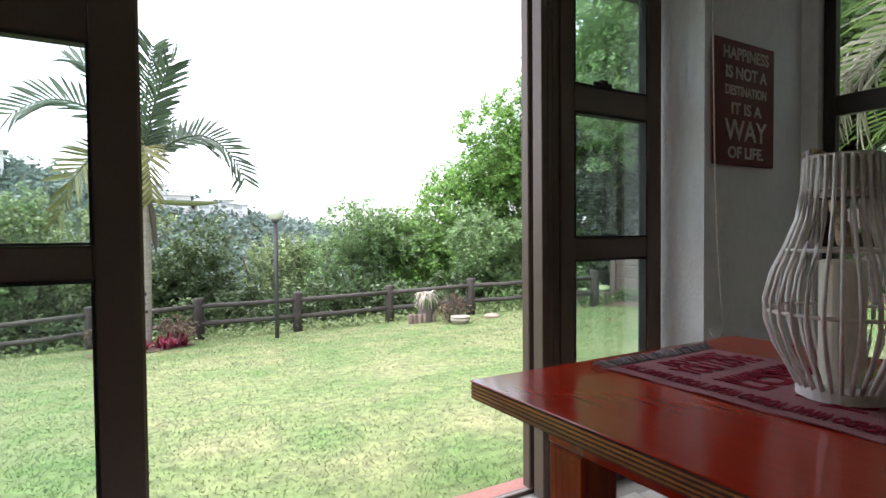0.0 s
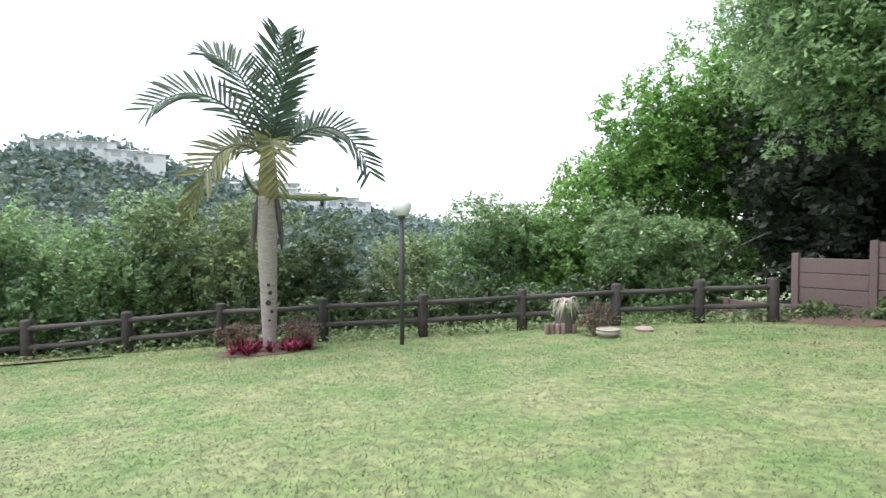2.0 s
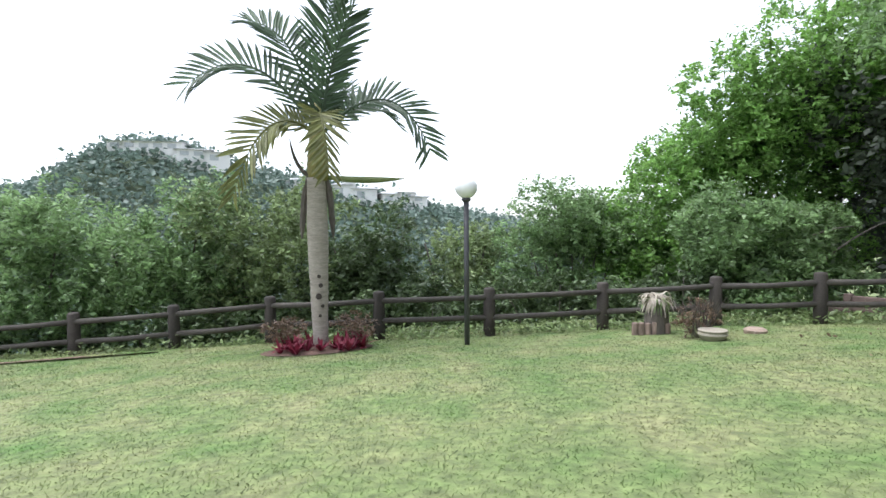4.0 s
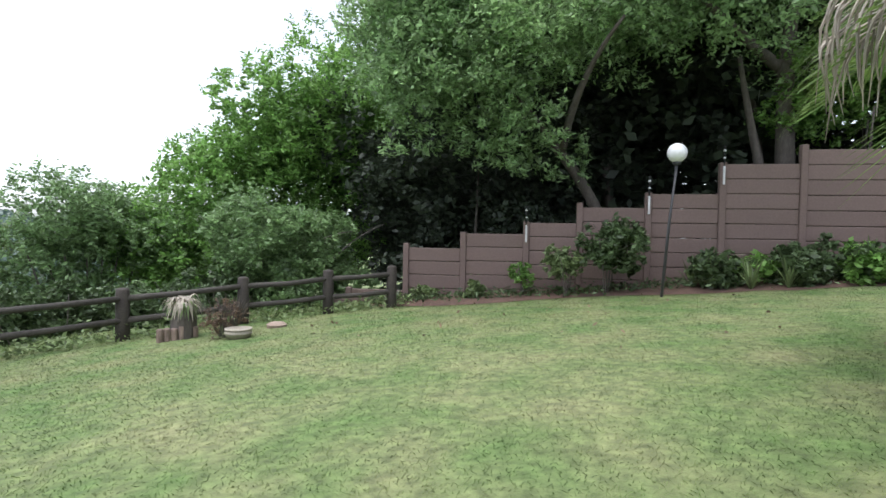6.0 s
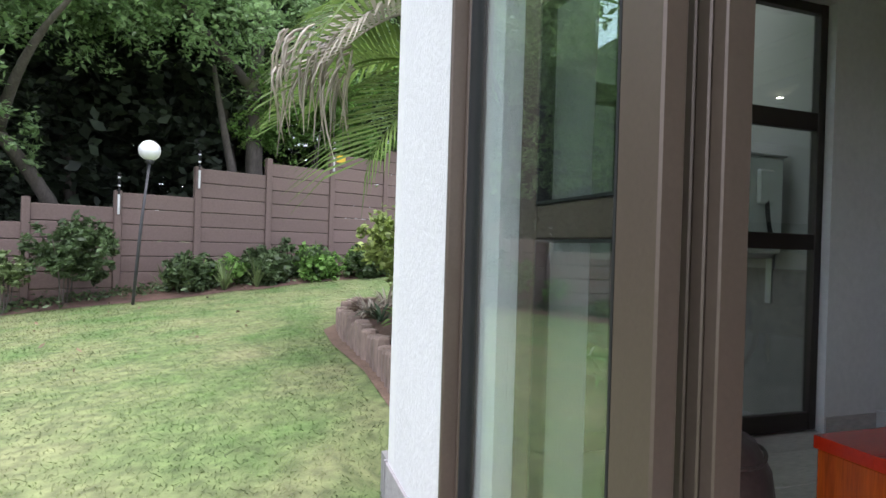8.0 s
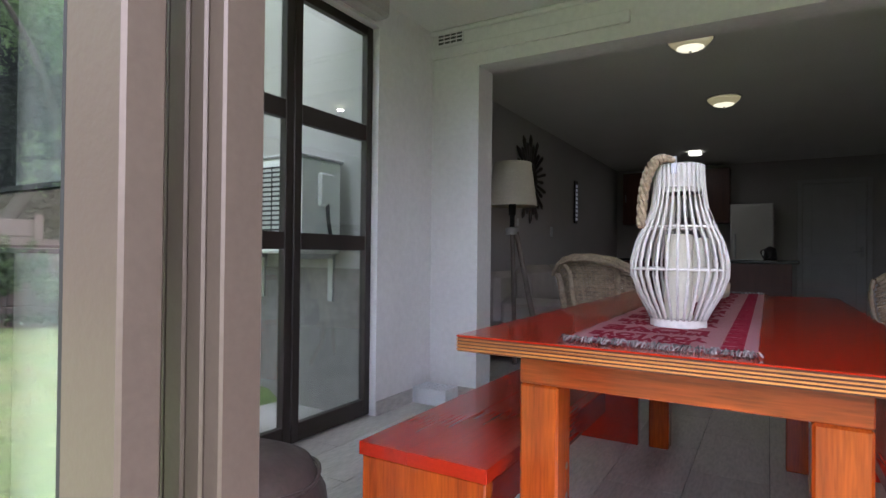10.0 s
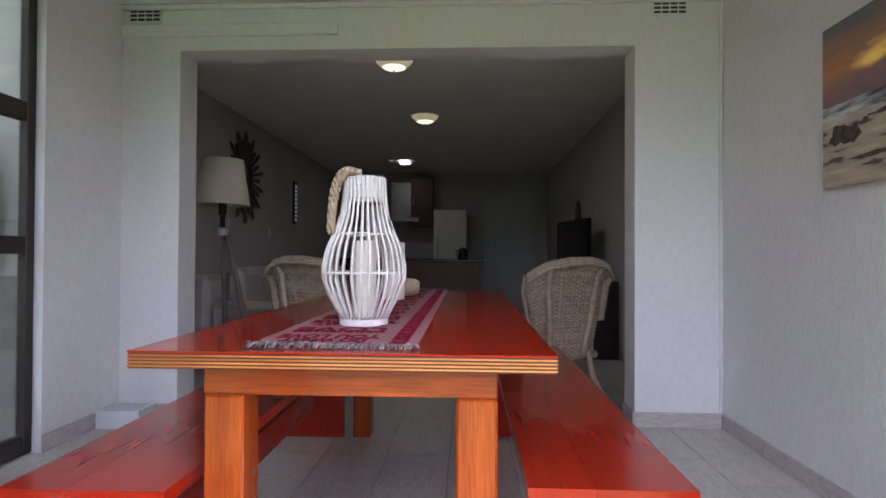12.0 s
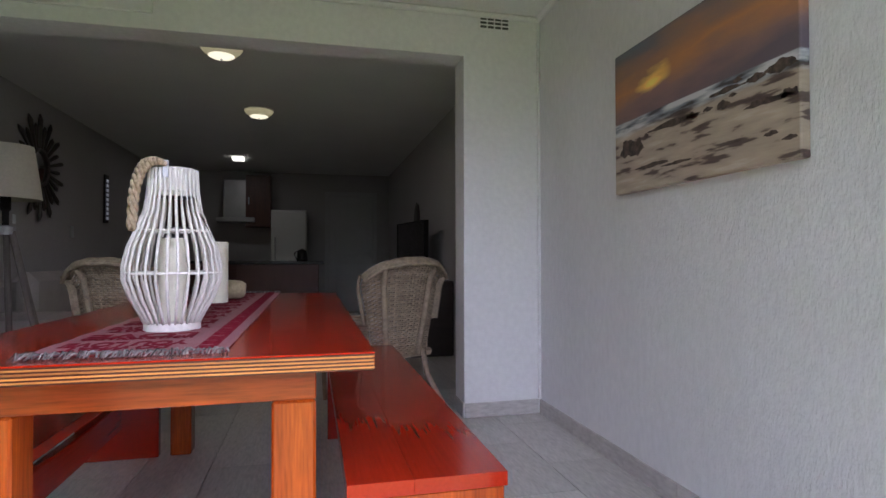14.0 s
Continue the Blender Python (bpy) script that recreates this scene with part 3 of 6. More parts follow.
# ---- table and benches ----
table = thing("dining_table", 1.21, 0.01, FLOOR, "heavy red-stained pine dining table with a laminated edge", "table")
T = 0.752
part("tabletop", boxes((-0.45, 0.45, -1.01, 1.007, T - 0.004, T), bevel=0.0015), CHERRY, table)
for k in range(9):
    dark = k % 2 == 0
    part("laminate_layer", boxes((-0.4485 + 0.0015 * dark, 0.4485 - 0.0015 * dark, -1.007, 1.006 - 0.002 * dark, T - 0.0077 - 0.0037 * k, T - 0.0042 - 0.0037 * k)), PLY_DARK if dark else PLY, table)
for sx in (-1, 1):
    for y0, y1 in ((0.81, 0.905), (-0.83, -0.735)):
        a, b = sorted((sx * 0.333, sx * 0.24))
        part("leg", boxes((a, b, y0, y1, 0.0, T - 0.115), bevel=0.006), PINE_EDGE, table)
    part("apron", boxes((sx * 0.32 - 0.014, sx * 0.32 + 0.014, -0.735, 0.81, T - 0.115, T - 0.036), bevel=0.002), CHERRY, table)
for y0, y1 in ((0.80, 0.905), (-0.83, -0.725)):
    part("apron", boxes((-0.333, 0.333, y0, y1, T - 0.1145, T - 0.0365), bevel=0.003), PINE_RAIL, table)
KNOT = mat("knot_dark", (0.06, 0.012, 0.005), 0.4, vary=0.2, scale=60)
for sx, z in ((1, 0.44), (1, 0.37)):
    part("knot", lathe([(0.0015, 0), (0.009, 0.0008), (0.006, 0.0012)], 10), KNOT, table).matrix_basis = pose(0.24, 0.84, z, 0, -90, 0)


def bench(x, y, length, label):
    t = thing("bench", x, y, FLOOR, label, "bench", "benches along the table")
    h = 0.45
    for a, b in ((-0.184, 0.035), (0.0353, 0.184)):
        part("seat_plank", boxes((a, b, -length, 0.0, h - 0.034, h), bevel=0.0008), CHERRY, t)
    for a, b in ((-0.045, -0.005), (-length + 0.14, -length + 0.18)):
        part("end_panel", boxes((-0.178, 0.178, a, b, 0.0, h - 0.0345), bevel=0.004), PINE_EDGE if a > -0.5 else CHERRY, t)
    part("stretcher", boxes((-0.02, 0.02, -length + 0.18, -0.045, 0.14, 0.26), bevel=0.004), CHERRY, t)
    return t


bench(1.77, 1.0, 1.9, "long red-stained pine bench with slab ends")
bench(0.628, 0.93, 1.9, "long red-stained pine bench with slab ends by the print")

# ---- table runner ----
RUN = mat("runner_weave", (0.3, 0.125, 0.135), 0.95, vary=0.2, scale=60, fine=300, bump=0.5, bump_scale=250, second=(0.28, 0.1, 0.11))
RUN_RED = mat("runner_print", (0.21, 0.012, 0.028), 0.95, vary=0.2, scale=60, fine=300, spec=0.1)
FRINGE = mat("runner_fringe", (0.3, 0.28, 0.27), 0.95, vary=0.3, scale=90, island=0.8, second=(0.04, 0.04, 0.045))
runner = thing("table_runner", 1.243, -0.02, FLOOR + T, "woven dark red and pink fringed runner along the tabletop", "table runner")
bm = bmesh.new()
n = 40
rows = [[bm.verts.new((sx * 0.187, -0.965 + 1.92 * i / n, 0.0035 + 0.0012 * math.sin(i * 1.7 + sx))) for sx in (-1, 0, 1)] for i in range(n + 1)]
for a, b in zip(rows, rows[1:]):
    for k in range(2):
        bm.faces.new((a[k], a[k + 1], b[k + 1], b[k]))
cloth = part("cloth", bm, RUN, runner)
sol = cloth.modifiers.new("thick", "SOLIDIFY")
sol.thickness = 0.002
rr = random.Random(4)
y = 0.875
k = 0
while y > -0.94:
    text, size, width = (("DO WHAT", 0.062, 0.2), ("YOU LOVE", 0.082, 0.25), ("WHAT YOU DO", 0.05, 0.24), ("LOVE", 0.1, 0.24))[k % 4]
    lettering(text, 0.035, y, 0.0056, size, RUN_RED, runner, width, rx=0.0, depth=0.0004)
    if k % 2 == 0:
        lettering("DO WHAT YOU", -0.125, y - 0.01, 0.0056, 0.05, RUN_RED, runner, 0.15, rx=0.0, rz=90.0, depth=0.0004)
    y -= size * 0.72 + 0.02
    k += 1
for s, y0 in ((1, 0.955), (-1, -0.965)):
    fr = bmesh.new()
    for i in range(150):
        x = -0.187 + 0.374 * i / 149
        l = rr.uniform(0.028, 0.045)
        dx = rr.uniform(-0.012, 0.012)
        tube([(x, y0 - s * 0.004, 0.0045), (x + dx * 0.4, y0 + s * l * 0.5, 0.008 + rr.uniform(0, 0.006)), (x + dx, y0 + s * l, 0.003)], 0.0013, 3, fr)
    part("fringe", fr, FRINGE, runner, "grey and black knotted fringe")["kind"] = "stuff"

# ---- lantern ----
CANE = mat("whitewashed_cane", (0.7, 0.66, 0.62), 0.65, vary=0.12, scale=14, fine=60, second=(0.55, 0.49, 0.44), rand=0.06)
WAX = mat("ivory_wax", (0.72, 0.68, 0.56), 0.5, vary=0.05)
ROPE = mat("jute_rope", (0.42, 0.32, 0.22), 0.95, vary=0.25, scale=60, fine=160, bump=0.4, bump_scale=150, second=(0.28, 0.2, 0.13))
STEEL = mat("galvanised_steel", (0.5, 0.5, 0.52), 0.4, metal=0.8, vary=0.1)
lantern = thing("lantern", 1.243, 0.565, FLOOR + T + 0.005, "whitewashed cane lantern with a rope handle and candle on the runner", "lantern")
part("base", lathe([(0.07, 0), (0.083, 0.0), (0.083, 0.022), (0.076, 0.024), (0.03, 0.024)], 32), CANE, lantern)
prof = [(0.079, 0.02), (0.095, 0.05), (0.122, 0.095), (0.141, 0.145), (0.142, 0.185), (0.128, 0.24), (0.104, 0.29), (0.082, 0.345), (0.073, 0.40), (0.069, 0.465)]
N = 30
for i in range(N):
    a = 2 * math.pi * i / N
    part("cane", tube([(r * math.cos(a), r * math.sin(a), z) for r, z in prof], 0.0047, 6), CANE, lantern, smooth=True)


def hoop(r, z, thick, parent, material, name="hoop"):
    part(name, tube([(r * math.cos(a), r * math.sin(a), z) for a in np.linspace(0, 2 * math.pi, 37)], thick, 6, cap=False), material, parent, smooth=True)


for r, z in ((0.104, 0.285), (0.139, 0.165), (0.066, 0.462), (0.069, 0.40)):
    hoop(r, z, 0.0042, lantern, CANE)
part("collar", lathe([(0.064, 0.385), (0.064, 0.465), (0.067, 0.468), (0.06, 0.468), (0.058, 0.385)], 30), CANE, lantern)
candle_in = part("candle", lathe([(0.0, 0.024), (0.042, 0.024), (0.042, 0.262), (0.038, 0.266), (0.005, 0.262)], 28), WAX, lantern, "ivory pillar candle inside")
part("wick", tube([(0, 0, 0.262), (0.001, 0.001, 0.28)], 0.0012, 5), GASKET, candle_in)
part("bracket", boxes((-0.002, 0.016, 0.066, 0.074, 0.435, 0.485), bevel=0.002), STEEL, lantern)
rope = curve3((0.012, 0.076, 0.476), (0.098, 0.08, 0.513), (0.108, 0.04, 0.285), 16)
part("rope_handle", tube(rope, 0.01, 8), ROPE, lantern, "thick twisted jute rope handle", smooth=True)
for ph in (0, 2.1, 4.2):
    pts = []
    for i in range(60):
        s = i / 59 * 15
        k = min(int(s), 14)
        p = rope[k].lerp(rope[k + 1], s - k)
        pts.append(p + Vector((0.009 * math.cos(ph + i * 0.45), 0.009 * math.sin(ph + i * 0.45), 0.005 * math.cos(ph + i * 0.45))))
    part("rope_strand", tube(pts, 0.0078, 7), ROPE, lantern, smooth=True)
lantern.scale = (0.83, 0.83, 0.9)
c2 = thing("pillar_candle", 1.28, -0.33, FLOOR + T + 0.005, "tall white pillar candle on the runner", "candle")
part("wax", lathe([(0.0, 0), (0.05, 0), (0.05, 0.25), (0.046, 0.255), (0.005, 0.252)], 28), WAX, c2)
part("wick", tube([(0, 0, 0.25), (0.001, 0, 0.268)], 0.0012, 5), GASKET, c2)
drift = thing("driftwood_block", 1.25, -0.5, FLOOR + T + 0.005, "short pale driftwood log lying on the runner", "driftwood")
part("log", tube([(-0.07, 0, 0.042), (-0.05, 0, 0.044), (0.0, 0.004, 0.046), (0.06, 0, 0.043), (0.075, 0, 0.042)], [0.028, 0.04, 0.043, 0.04, 0.03], 14), mat("driftwood", (0.5, 0.4, 0.27), 0.85, vary=0.2, scale=12, fine=70, bump=0.3), drift, smooth=True)

# ---- garden: fence, wall, lamps ----
fence = thing("post_and_rail_fence", 0, 0, 0, "low dark creosoted post and rail fence edging the lawn", "fence")
POSTS = [(-7.4, 14.0), (-5.6, 13.75), (-3.79, 13.49), (-2.08, 13.23), (-0.39, 12.95), (1.5, 12.2), (3.37, 11.71), (5.39, 11.45), (7.13, 10.74), (8.51, 10.0), (9.6, 9.3)]
tops = []
for x, y in POSTS:
    z = zg(x, y)
    top = 0.84
    part("post", lathe([(0.1, z - 0.3), (0.105, z + 0.3), (0.1, z + top - 0.03), (0.085, z + top), (0.02, z + top + 0.012)], 14, None, x, y, 0.02), CREOSOTE, fence, smooth=True)
    tops.append((x, y, z))
for (xa, ya, za), (xb, yb, zb) in zip(tops, tops[1:]):
    for h in (0.68, 0.33):
        mid = ((xa + xb) / 2, (ya + yb) / 2, (za + zb) / 2 + h - rng.uniform(0.0, 0.03))
        part("rail", tube([(xa, ya - 0.04, za + h), mid, (xb, yb - 0.04, zb + h)], [0.052, 0.047, 0.05], 10), RAIL_WOOD, fence, smooth=True)

wall = thing("precast_wall", 0, 0, 0, "brown precast concrete panel wall stepping up the slope", "garden wall")
DIRX, DIRY = 0.372, -0.928
tops_z = [-0.6, -0.35, 0.62, 0.96, 1.21, 1.55, 1.84, 2.45, 2.73, 3.13, 3.43, 3.46, 3.8]
offs = [-2.7, -1.35, 0.0, 1.29, 2.66, 3.77, 5.15, 6.57, 8.06, 9.62, 11.15, 12.7, 14.2]
X0, Y0 = 10.75, 9.77


def wall_box(s0, s1, d0, d1, z0, z1, bevel=0.0):
    """A block along the wall's line, from s0 to s1 along it and d0 to d1 across."""
    bm = bmesh.new()
    box(bm, s0, s1, d0, d1, z0, z1, bevel)
    m = Matrix(((DIRX, 0.928, 0, X0), (DIRY, 0.372, 0, Y0), (0, 0, 1, 0), (0, 0, 0, 1)))
    bm.transform(m)
    return bm


offs.append(15.7)
for i in range(13):
    s0, s1 = offs[i], offs[i + 1]
    zt = tops_z[i]
    base = min(zg(X0 + DIRX * s0, Y0 + DIRY * s0), zg(X0 + DIRX * s1, Y0 + DIRY * s1)) - 0.15
    part("post", wall_box(s0 - 0.065, s0 + 0.065, -0.075, 0.075, base, max(zt, tops_z[i - 1] if i else 0) + (0.1 if i % 3 == 2 else 0.03), 0.012), PRECAST, wall)
    z = zt
    k = 0
    while z > base:
        lo = max(z - 0.298, base)
        part("panel", wall_box(s0 + 0.06, s1 - 0.06, -0.03, 0.03, lo + 0.004, z, 0.014), PRECAST, wall)
        z -= 0.303
        k += 1
INSUL = mat("insulator_rod", (0.6, 0.6, 0.6), 0.5)
for i in (4, 6, 7, 9):
    s0 = offs[i]
    zt = max(tops_z[i], tops_z[i - 1])
    part("insulator_tube", wall_box(s0 - 0.02, s0 + 0.02, -0.125, -0.085, zt - 0.42, zt - 0.05, 0.006), INSUL, wall, "white tube of the electric fence")
    rod = part("fence_rod", wall_box(s0 - 0.009, s0 + 0.009, -0.112, -0.094, zt - 0.05, zt + 0.36), GASKET, wall, "thin dark rod of the electric fence")
    for q in range(5):
        part("insulator", wall_box(s0 - 0.026, s0 + 0.026, -0.13, -0.08, zt + 0.02 + 0.075 * q, zt + 0.055 + 0.075 * q, 0.008), INSUL if q % 2 else GASKET, rod)
YELLOW = mat("warning_yellow", (0.75, 0.5, 0.03), 0.6)
tagged(part("warning_sign", wall_box(offs[9] + 0.1, offs[9] + 0.34, -0.052, -0.042, 2.95, 3.12, 0.002), YELLOW), "small yellow warning plate on the precast wall", "sign")


def globe_lamp(x, y, h, label, lean=0.0):
    z = zg(x, y)
    t = thing("garden_lamp", x, y, z, label, "garden lamp", "globe lamps on the lawn")
    part("pole", tube([(0, 0, -0.2), (0.1 * lean, -lean * 0.5, h * 0.5), (0.2 * lean, -lean, h - 0.2)], 0.042 if not lean else 0.026, 12), PAINTED_POLE, t, smooth=True)
    part("collar", lathe([(0.05, h - 0.22), (0.075, h - 0.19), (0.06, h - 0.15)], 16, None, 0.2 * lean, -lean), PAINTED_POLE, t)
    g = bmesh.new()
    bmesh.ops.create_uvsphere(g, u_segments=32, v_segments=18, radius=0.172)
    bmesh.ops.translate(g, verts=g.verts, vec=(0.2 * lean, -lean, h))
    part("globe", g, OPAL, t, "white opal globe", smooth=True)
    return t


globe_lamp(2.7, 10.71, 2.42, "dark pole lamp with a white globe on the lawn")
globe_lamp(11.25, 4.43, 2.6, "thin leaning pole lamp with a white globe by the wall", 0.2)

# ---- palms ----
def frond(parent, p0, p1, p2, length, material, droop=0.5, n=34, width=0.035, name="frond", taper=True, label=""):
    """A feather leaf: a curved midrib with two rows of folded leaflets."""
    pts = curve3(p0, p1, p2, n + 6)
    bm = bmesh.new()
    tube(pts, [0.022 * (1 - 0.85 * i / (n + 5)) for i in range(n + 6)], 5, bm)
    for i in range(5, n + 5):
        d = (pts[min(i + 1, n + 5)] - pts[i - 1]).normalized()
        side = d.cross(Vector((0, 0, 1)))
        side = side.normalized() if side.length > 0.05 else Vector((1, 0, 0))
        upv = side.cross(d).normalized()
        s = (i - 5) / n
        l = 1.75 * length * (0.5 + 0.9 * math.sin(math.pi * (0.12 + 0.8 * s))) * rng.uniform(0.85, 1.1) * 0.75
        for sg in (-1, 1):
            out = (side * sg + d * (0.4 + 0.45 * s) + upv * 0.5).normalized()
            p = pts[i]
            dr = droop * rng.uniform(0.7, 1.3)
            q1 = p + out * l * 0.5 + Vector((0, 0, -0.08 * dr * l))
            q2 = p + out * l * 0.95 + Vector((0, 0, -0.5 * dr * l))
            w = 1.5 * width * (0.6 + 0.4 * math.sin(math.pi * s))
            v = d * w * 0.5
            a0, a1 = bm.verts.new(p - v * 0.5), bm.verts.new(p + v * 0.5)
            b0, b1 = bm.verts.new(q1 - v), bm.verts.new(q1 + v)
            c = bm.verts.new(q2)
            bm.faces.new((a0, a1, b1, b0))
            bm.faces.new((b0, b1, c))
    return part(name, bm, material, parent, label)


PX, PY = 0.5, 11.4
pz = zg(PX, PY)
palm = thing("palm_tree", PX, PY, pz, "single-trunk feather palm with arching fronds in a red-leaved bed", "palm tree")
h0 = 1.78 - pz
tr = []
for i in range(46):
    f = i / 45
    r = 0.105 + 0.055 * min(1.0, f * 1.5) - 0.02 * max(0.0, f - 0.75) / 0.25 + 0.03 * max(0, 1 - i / 4) + 0.004 * (i % 2)
    tr.append((r, -0.2 + (h0 + 0.2) * f))
bm = lathe(tr, 18, wobble=0.012)
bmesh.ops.transform(bm, matrix=Matrix.Shear("XY", 4, (-0.012, 0.0)), verts=bm.verts)
part("trunk", bm, PALM_BARK, palm, "ringed pale grey trunk", smooth=True)
SCAR = mat("trunk_scar", (0.05, 0.04, 0.035), 0.9, vary=0.2)
for z, a, w in ((0.85, -1.7, 0.05), (1.02, -1.5, 0.035), (0.7, -1.35, 0.03), (1.16, -1.65, 0.03), (0.55, -1.6, 0.025)):
    part("scar", lathe([(w * 0.4, -0.012), (w, 0.0), (w * 0.6, 0.006)], 9), SCAR, palm).matrix_basis = pose(0.165 * math.cos(a), 0.165 * math.sin(a), z, 90, 0, math.degrees(a) + 90)
SHAFT = mat("crownshaft_green", (0.2, 0.19, 0.06), 0.6, vary=0.25, scale=6, stretch=(4, 4, 0.6), second=(0.27, 0.2, 0.08))
part("crownshaft", lathe([(0.14, h0 - 0.05), (0.175, h0 + 0.1), (0.15, h0 + 0.45), (0.11, h0 + 0.8), (0.05, h0 + 1.15)], 16), SHAFT, palm, smooth=True)


def feather(parent, p0, p1, p2, length, material, twist, n=24, width=0.062, droop=0.2):
    """A stiff palm leaf: an arched midrib with two rows of broad pointed leaflets, turned about the rib."""
    pts = curve3(p0, p1, p2, n + 5)
    bm = bmesh.new()
    tube(pts, [0.032 * (1 - 0.85 * i / (n + 4)) for i in range(n + 5)], 6, bm)
    tw = radians(twist)
    for i in range(4, n + 5):
        d = (pts[min(i + 1, n + 4)] - pts[i - 1]).normalized()
        side = d.cross(Vector((0, 0, 1)))
        side = side.normalized() if side.length > 0.45 else Vector((0.9, 0.4, 0)).normalized()
        upv = side.cross(d).normalized()
        s = (i - 4) / n
        l = length * (0.55 + 0.75 * math.sin(math.pi * (0.15 + 0.72 * s)))
        for sg in (-1, 1):
            ll = l * rng.uniform(0.85, 1.1)
            row = side * math.cos(tw) * sg + upv * math.sin(tw) * sg
            out = (row + d * (0.5 + 0.5 * s) + upv * 0.22 + Vector(rng.normal(size=3)) * 0.07).normalized()
            p = pts[i]
            q1 = p + out * ll * 0.4
            q2 = p + out * ll * 0.75 + Vector((0, 0, -0.07 * droop * ll))
            q3 = p + out * ll + Vector((0, 0, -0.3 * droop * ll))
            v = (d - out * d.dot(out)).normalized() * width * 0.5
            fold = out.cross(v).normalized() * width * 0.2
            rows = [(p - v * 0.5, p, p + v * 0.5), (q1 - v, q1 - fold, q1 + v), (q2 - v * 0.75, q2 - fold, q2 + v * 0.75)]
            vv = [[bm.verts.new(q) for q in r] for r in rows]
            tip = bm.verts.new(q3)
            for r0, r1 in zip(vv, vv[1:]):
                bm.faces.new((r0[0], r0[1], r1[1], r1[0]))
                bm.faces.new((r0[1], r0[2], r1[2], r1[1]))
            bm.faces.new((vv[2][0], vv[2][1], tip))
            bm.faces.new((vv[2][1], vv[2][2], tip))
    return part("frond", bm, material, parent)


c = 2.75 - pz
for p1, p2, l, m, tw in (
    ((-0.85, -0.1, c + 1.25), (-1.8, -0.15, c + 0.38), 0.52, PALM_LEAF, 50),
    ((-0.25, 0.3, c + 1.45), (-1.0, 0.4, c + 1.5), 0.5, PALM_LEAF, 40),
    ((0.1, 0.1, c + 1.0), (0.25, 0.15, c + 1.85), 0.5, PALM_LEAF, 5),
    ((0.2, -0.2, c + 0.9), (0.55, -0.3, c + 1.55), 0.5, PALM_LEAF, -15),
    ((1.15, -0.1, c + 0.95), (1.75, -0.15, c - 0.5), 0.5, PALM_LEAF, -50),
    ((0.75, 0.6, c + 0.65), (1.35, 0.9, c + 0.1), 0.42, PALM_LEAF, -35),
    ((-0.75, -0.3, c + 0.35), (-1.2, -0.4, c - 1.25), 0.46, PALM_YELLOW, 45),
    ((-0.55, 0.5, c + 0.4), (-1.05, 0.8, c - 0.75), 0.44, PALM_LEAF, 40),
    ((0.02, -0.75, c + 0.45), (0.14, -0.95, c - 0.95), 0.36, PALM_YELLOW, 10),
    ((0.3, 0.7, c + 0.9), (0.5, 1.5, c + 0.3), 0.45, PALM_LEAF, 30),
):
    feather(palm, (0.02, 0, c - 0.35), p1, p2, l, m, tw)
part("spathe", tube(curve3((0.05, 0, h0 + 0.02), (0.7, -0.05, h0 - 0.06), (1.35, -0.05, h0 + 0.0), 10), [0.03, 0.04, 0.045, 0.05, 0.055, 0.055, 0.05, 0.04, 0.025, 0.006], 8), mat("spathe_green", (0.16, 0.2, 0.07), 0.6, vary=0.2), palm, "green pointed flower sheath", smooth=True)
part("old_stalk", tube(curve3((-0.1, 0, h0 + 0.02), (-0.35, 0.0, h0 + 0.1), (-0.42, 0.0, h0 + 0.6), 10), [0.03, 0.035, 0.035, 0.03, 0.03, 0.028, 0.025, 0.02, 0.015, 0.006], 7), BARK, palm, "dry brown curved leaf stalk", smooth=True)
for dx in (-0.24, 0.2):
    part("dry_sheath", tube(curve3((dx * 0.5, 0, h0 + 0.05), (dx, 0.05, h0 - 0.3), (dx * 1.1, 0.05, h0 - 0.95), 8), [0.03, 0.05, 0.06, 0.06, 0.05, 0.05, 0.04, 0.01], 7), BARK, palm, "dry brown hanging sheath")

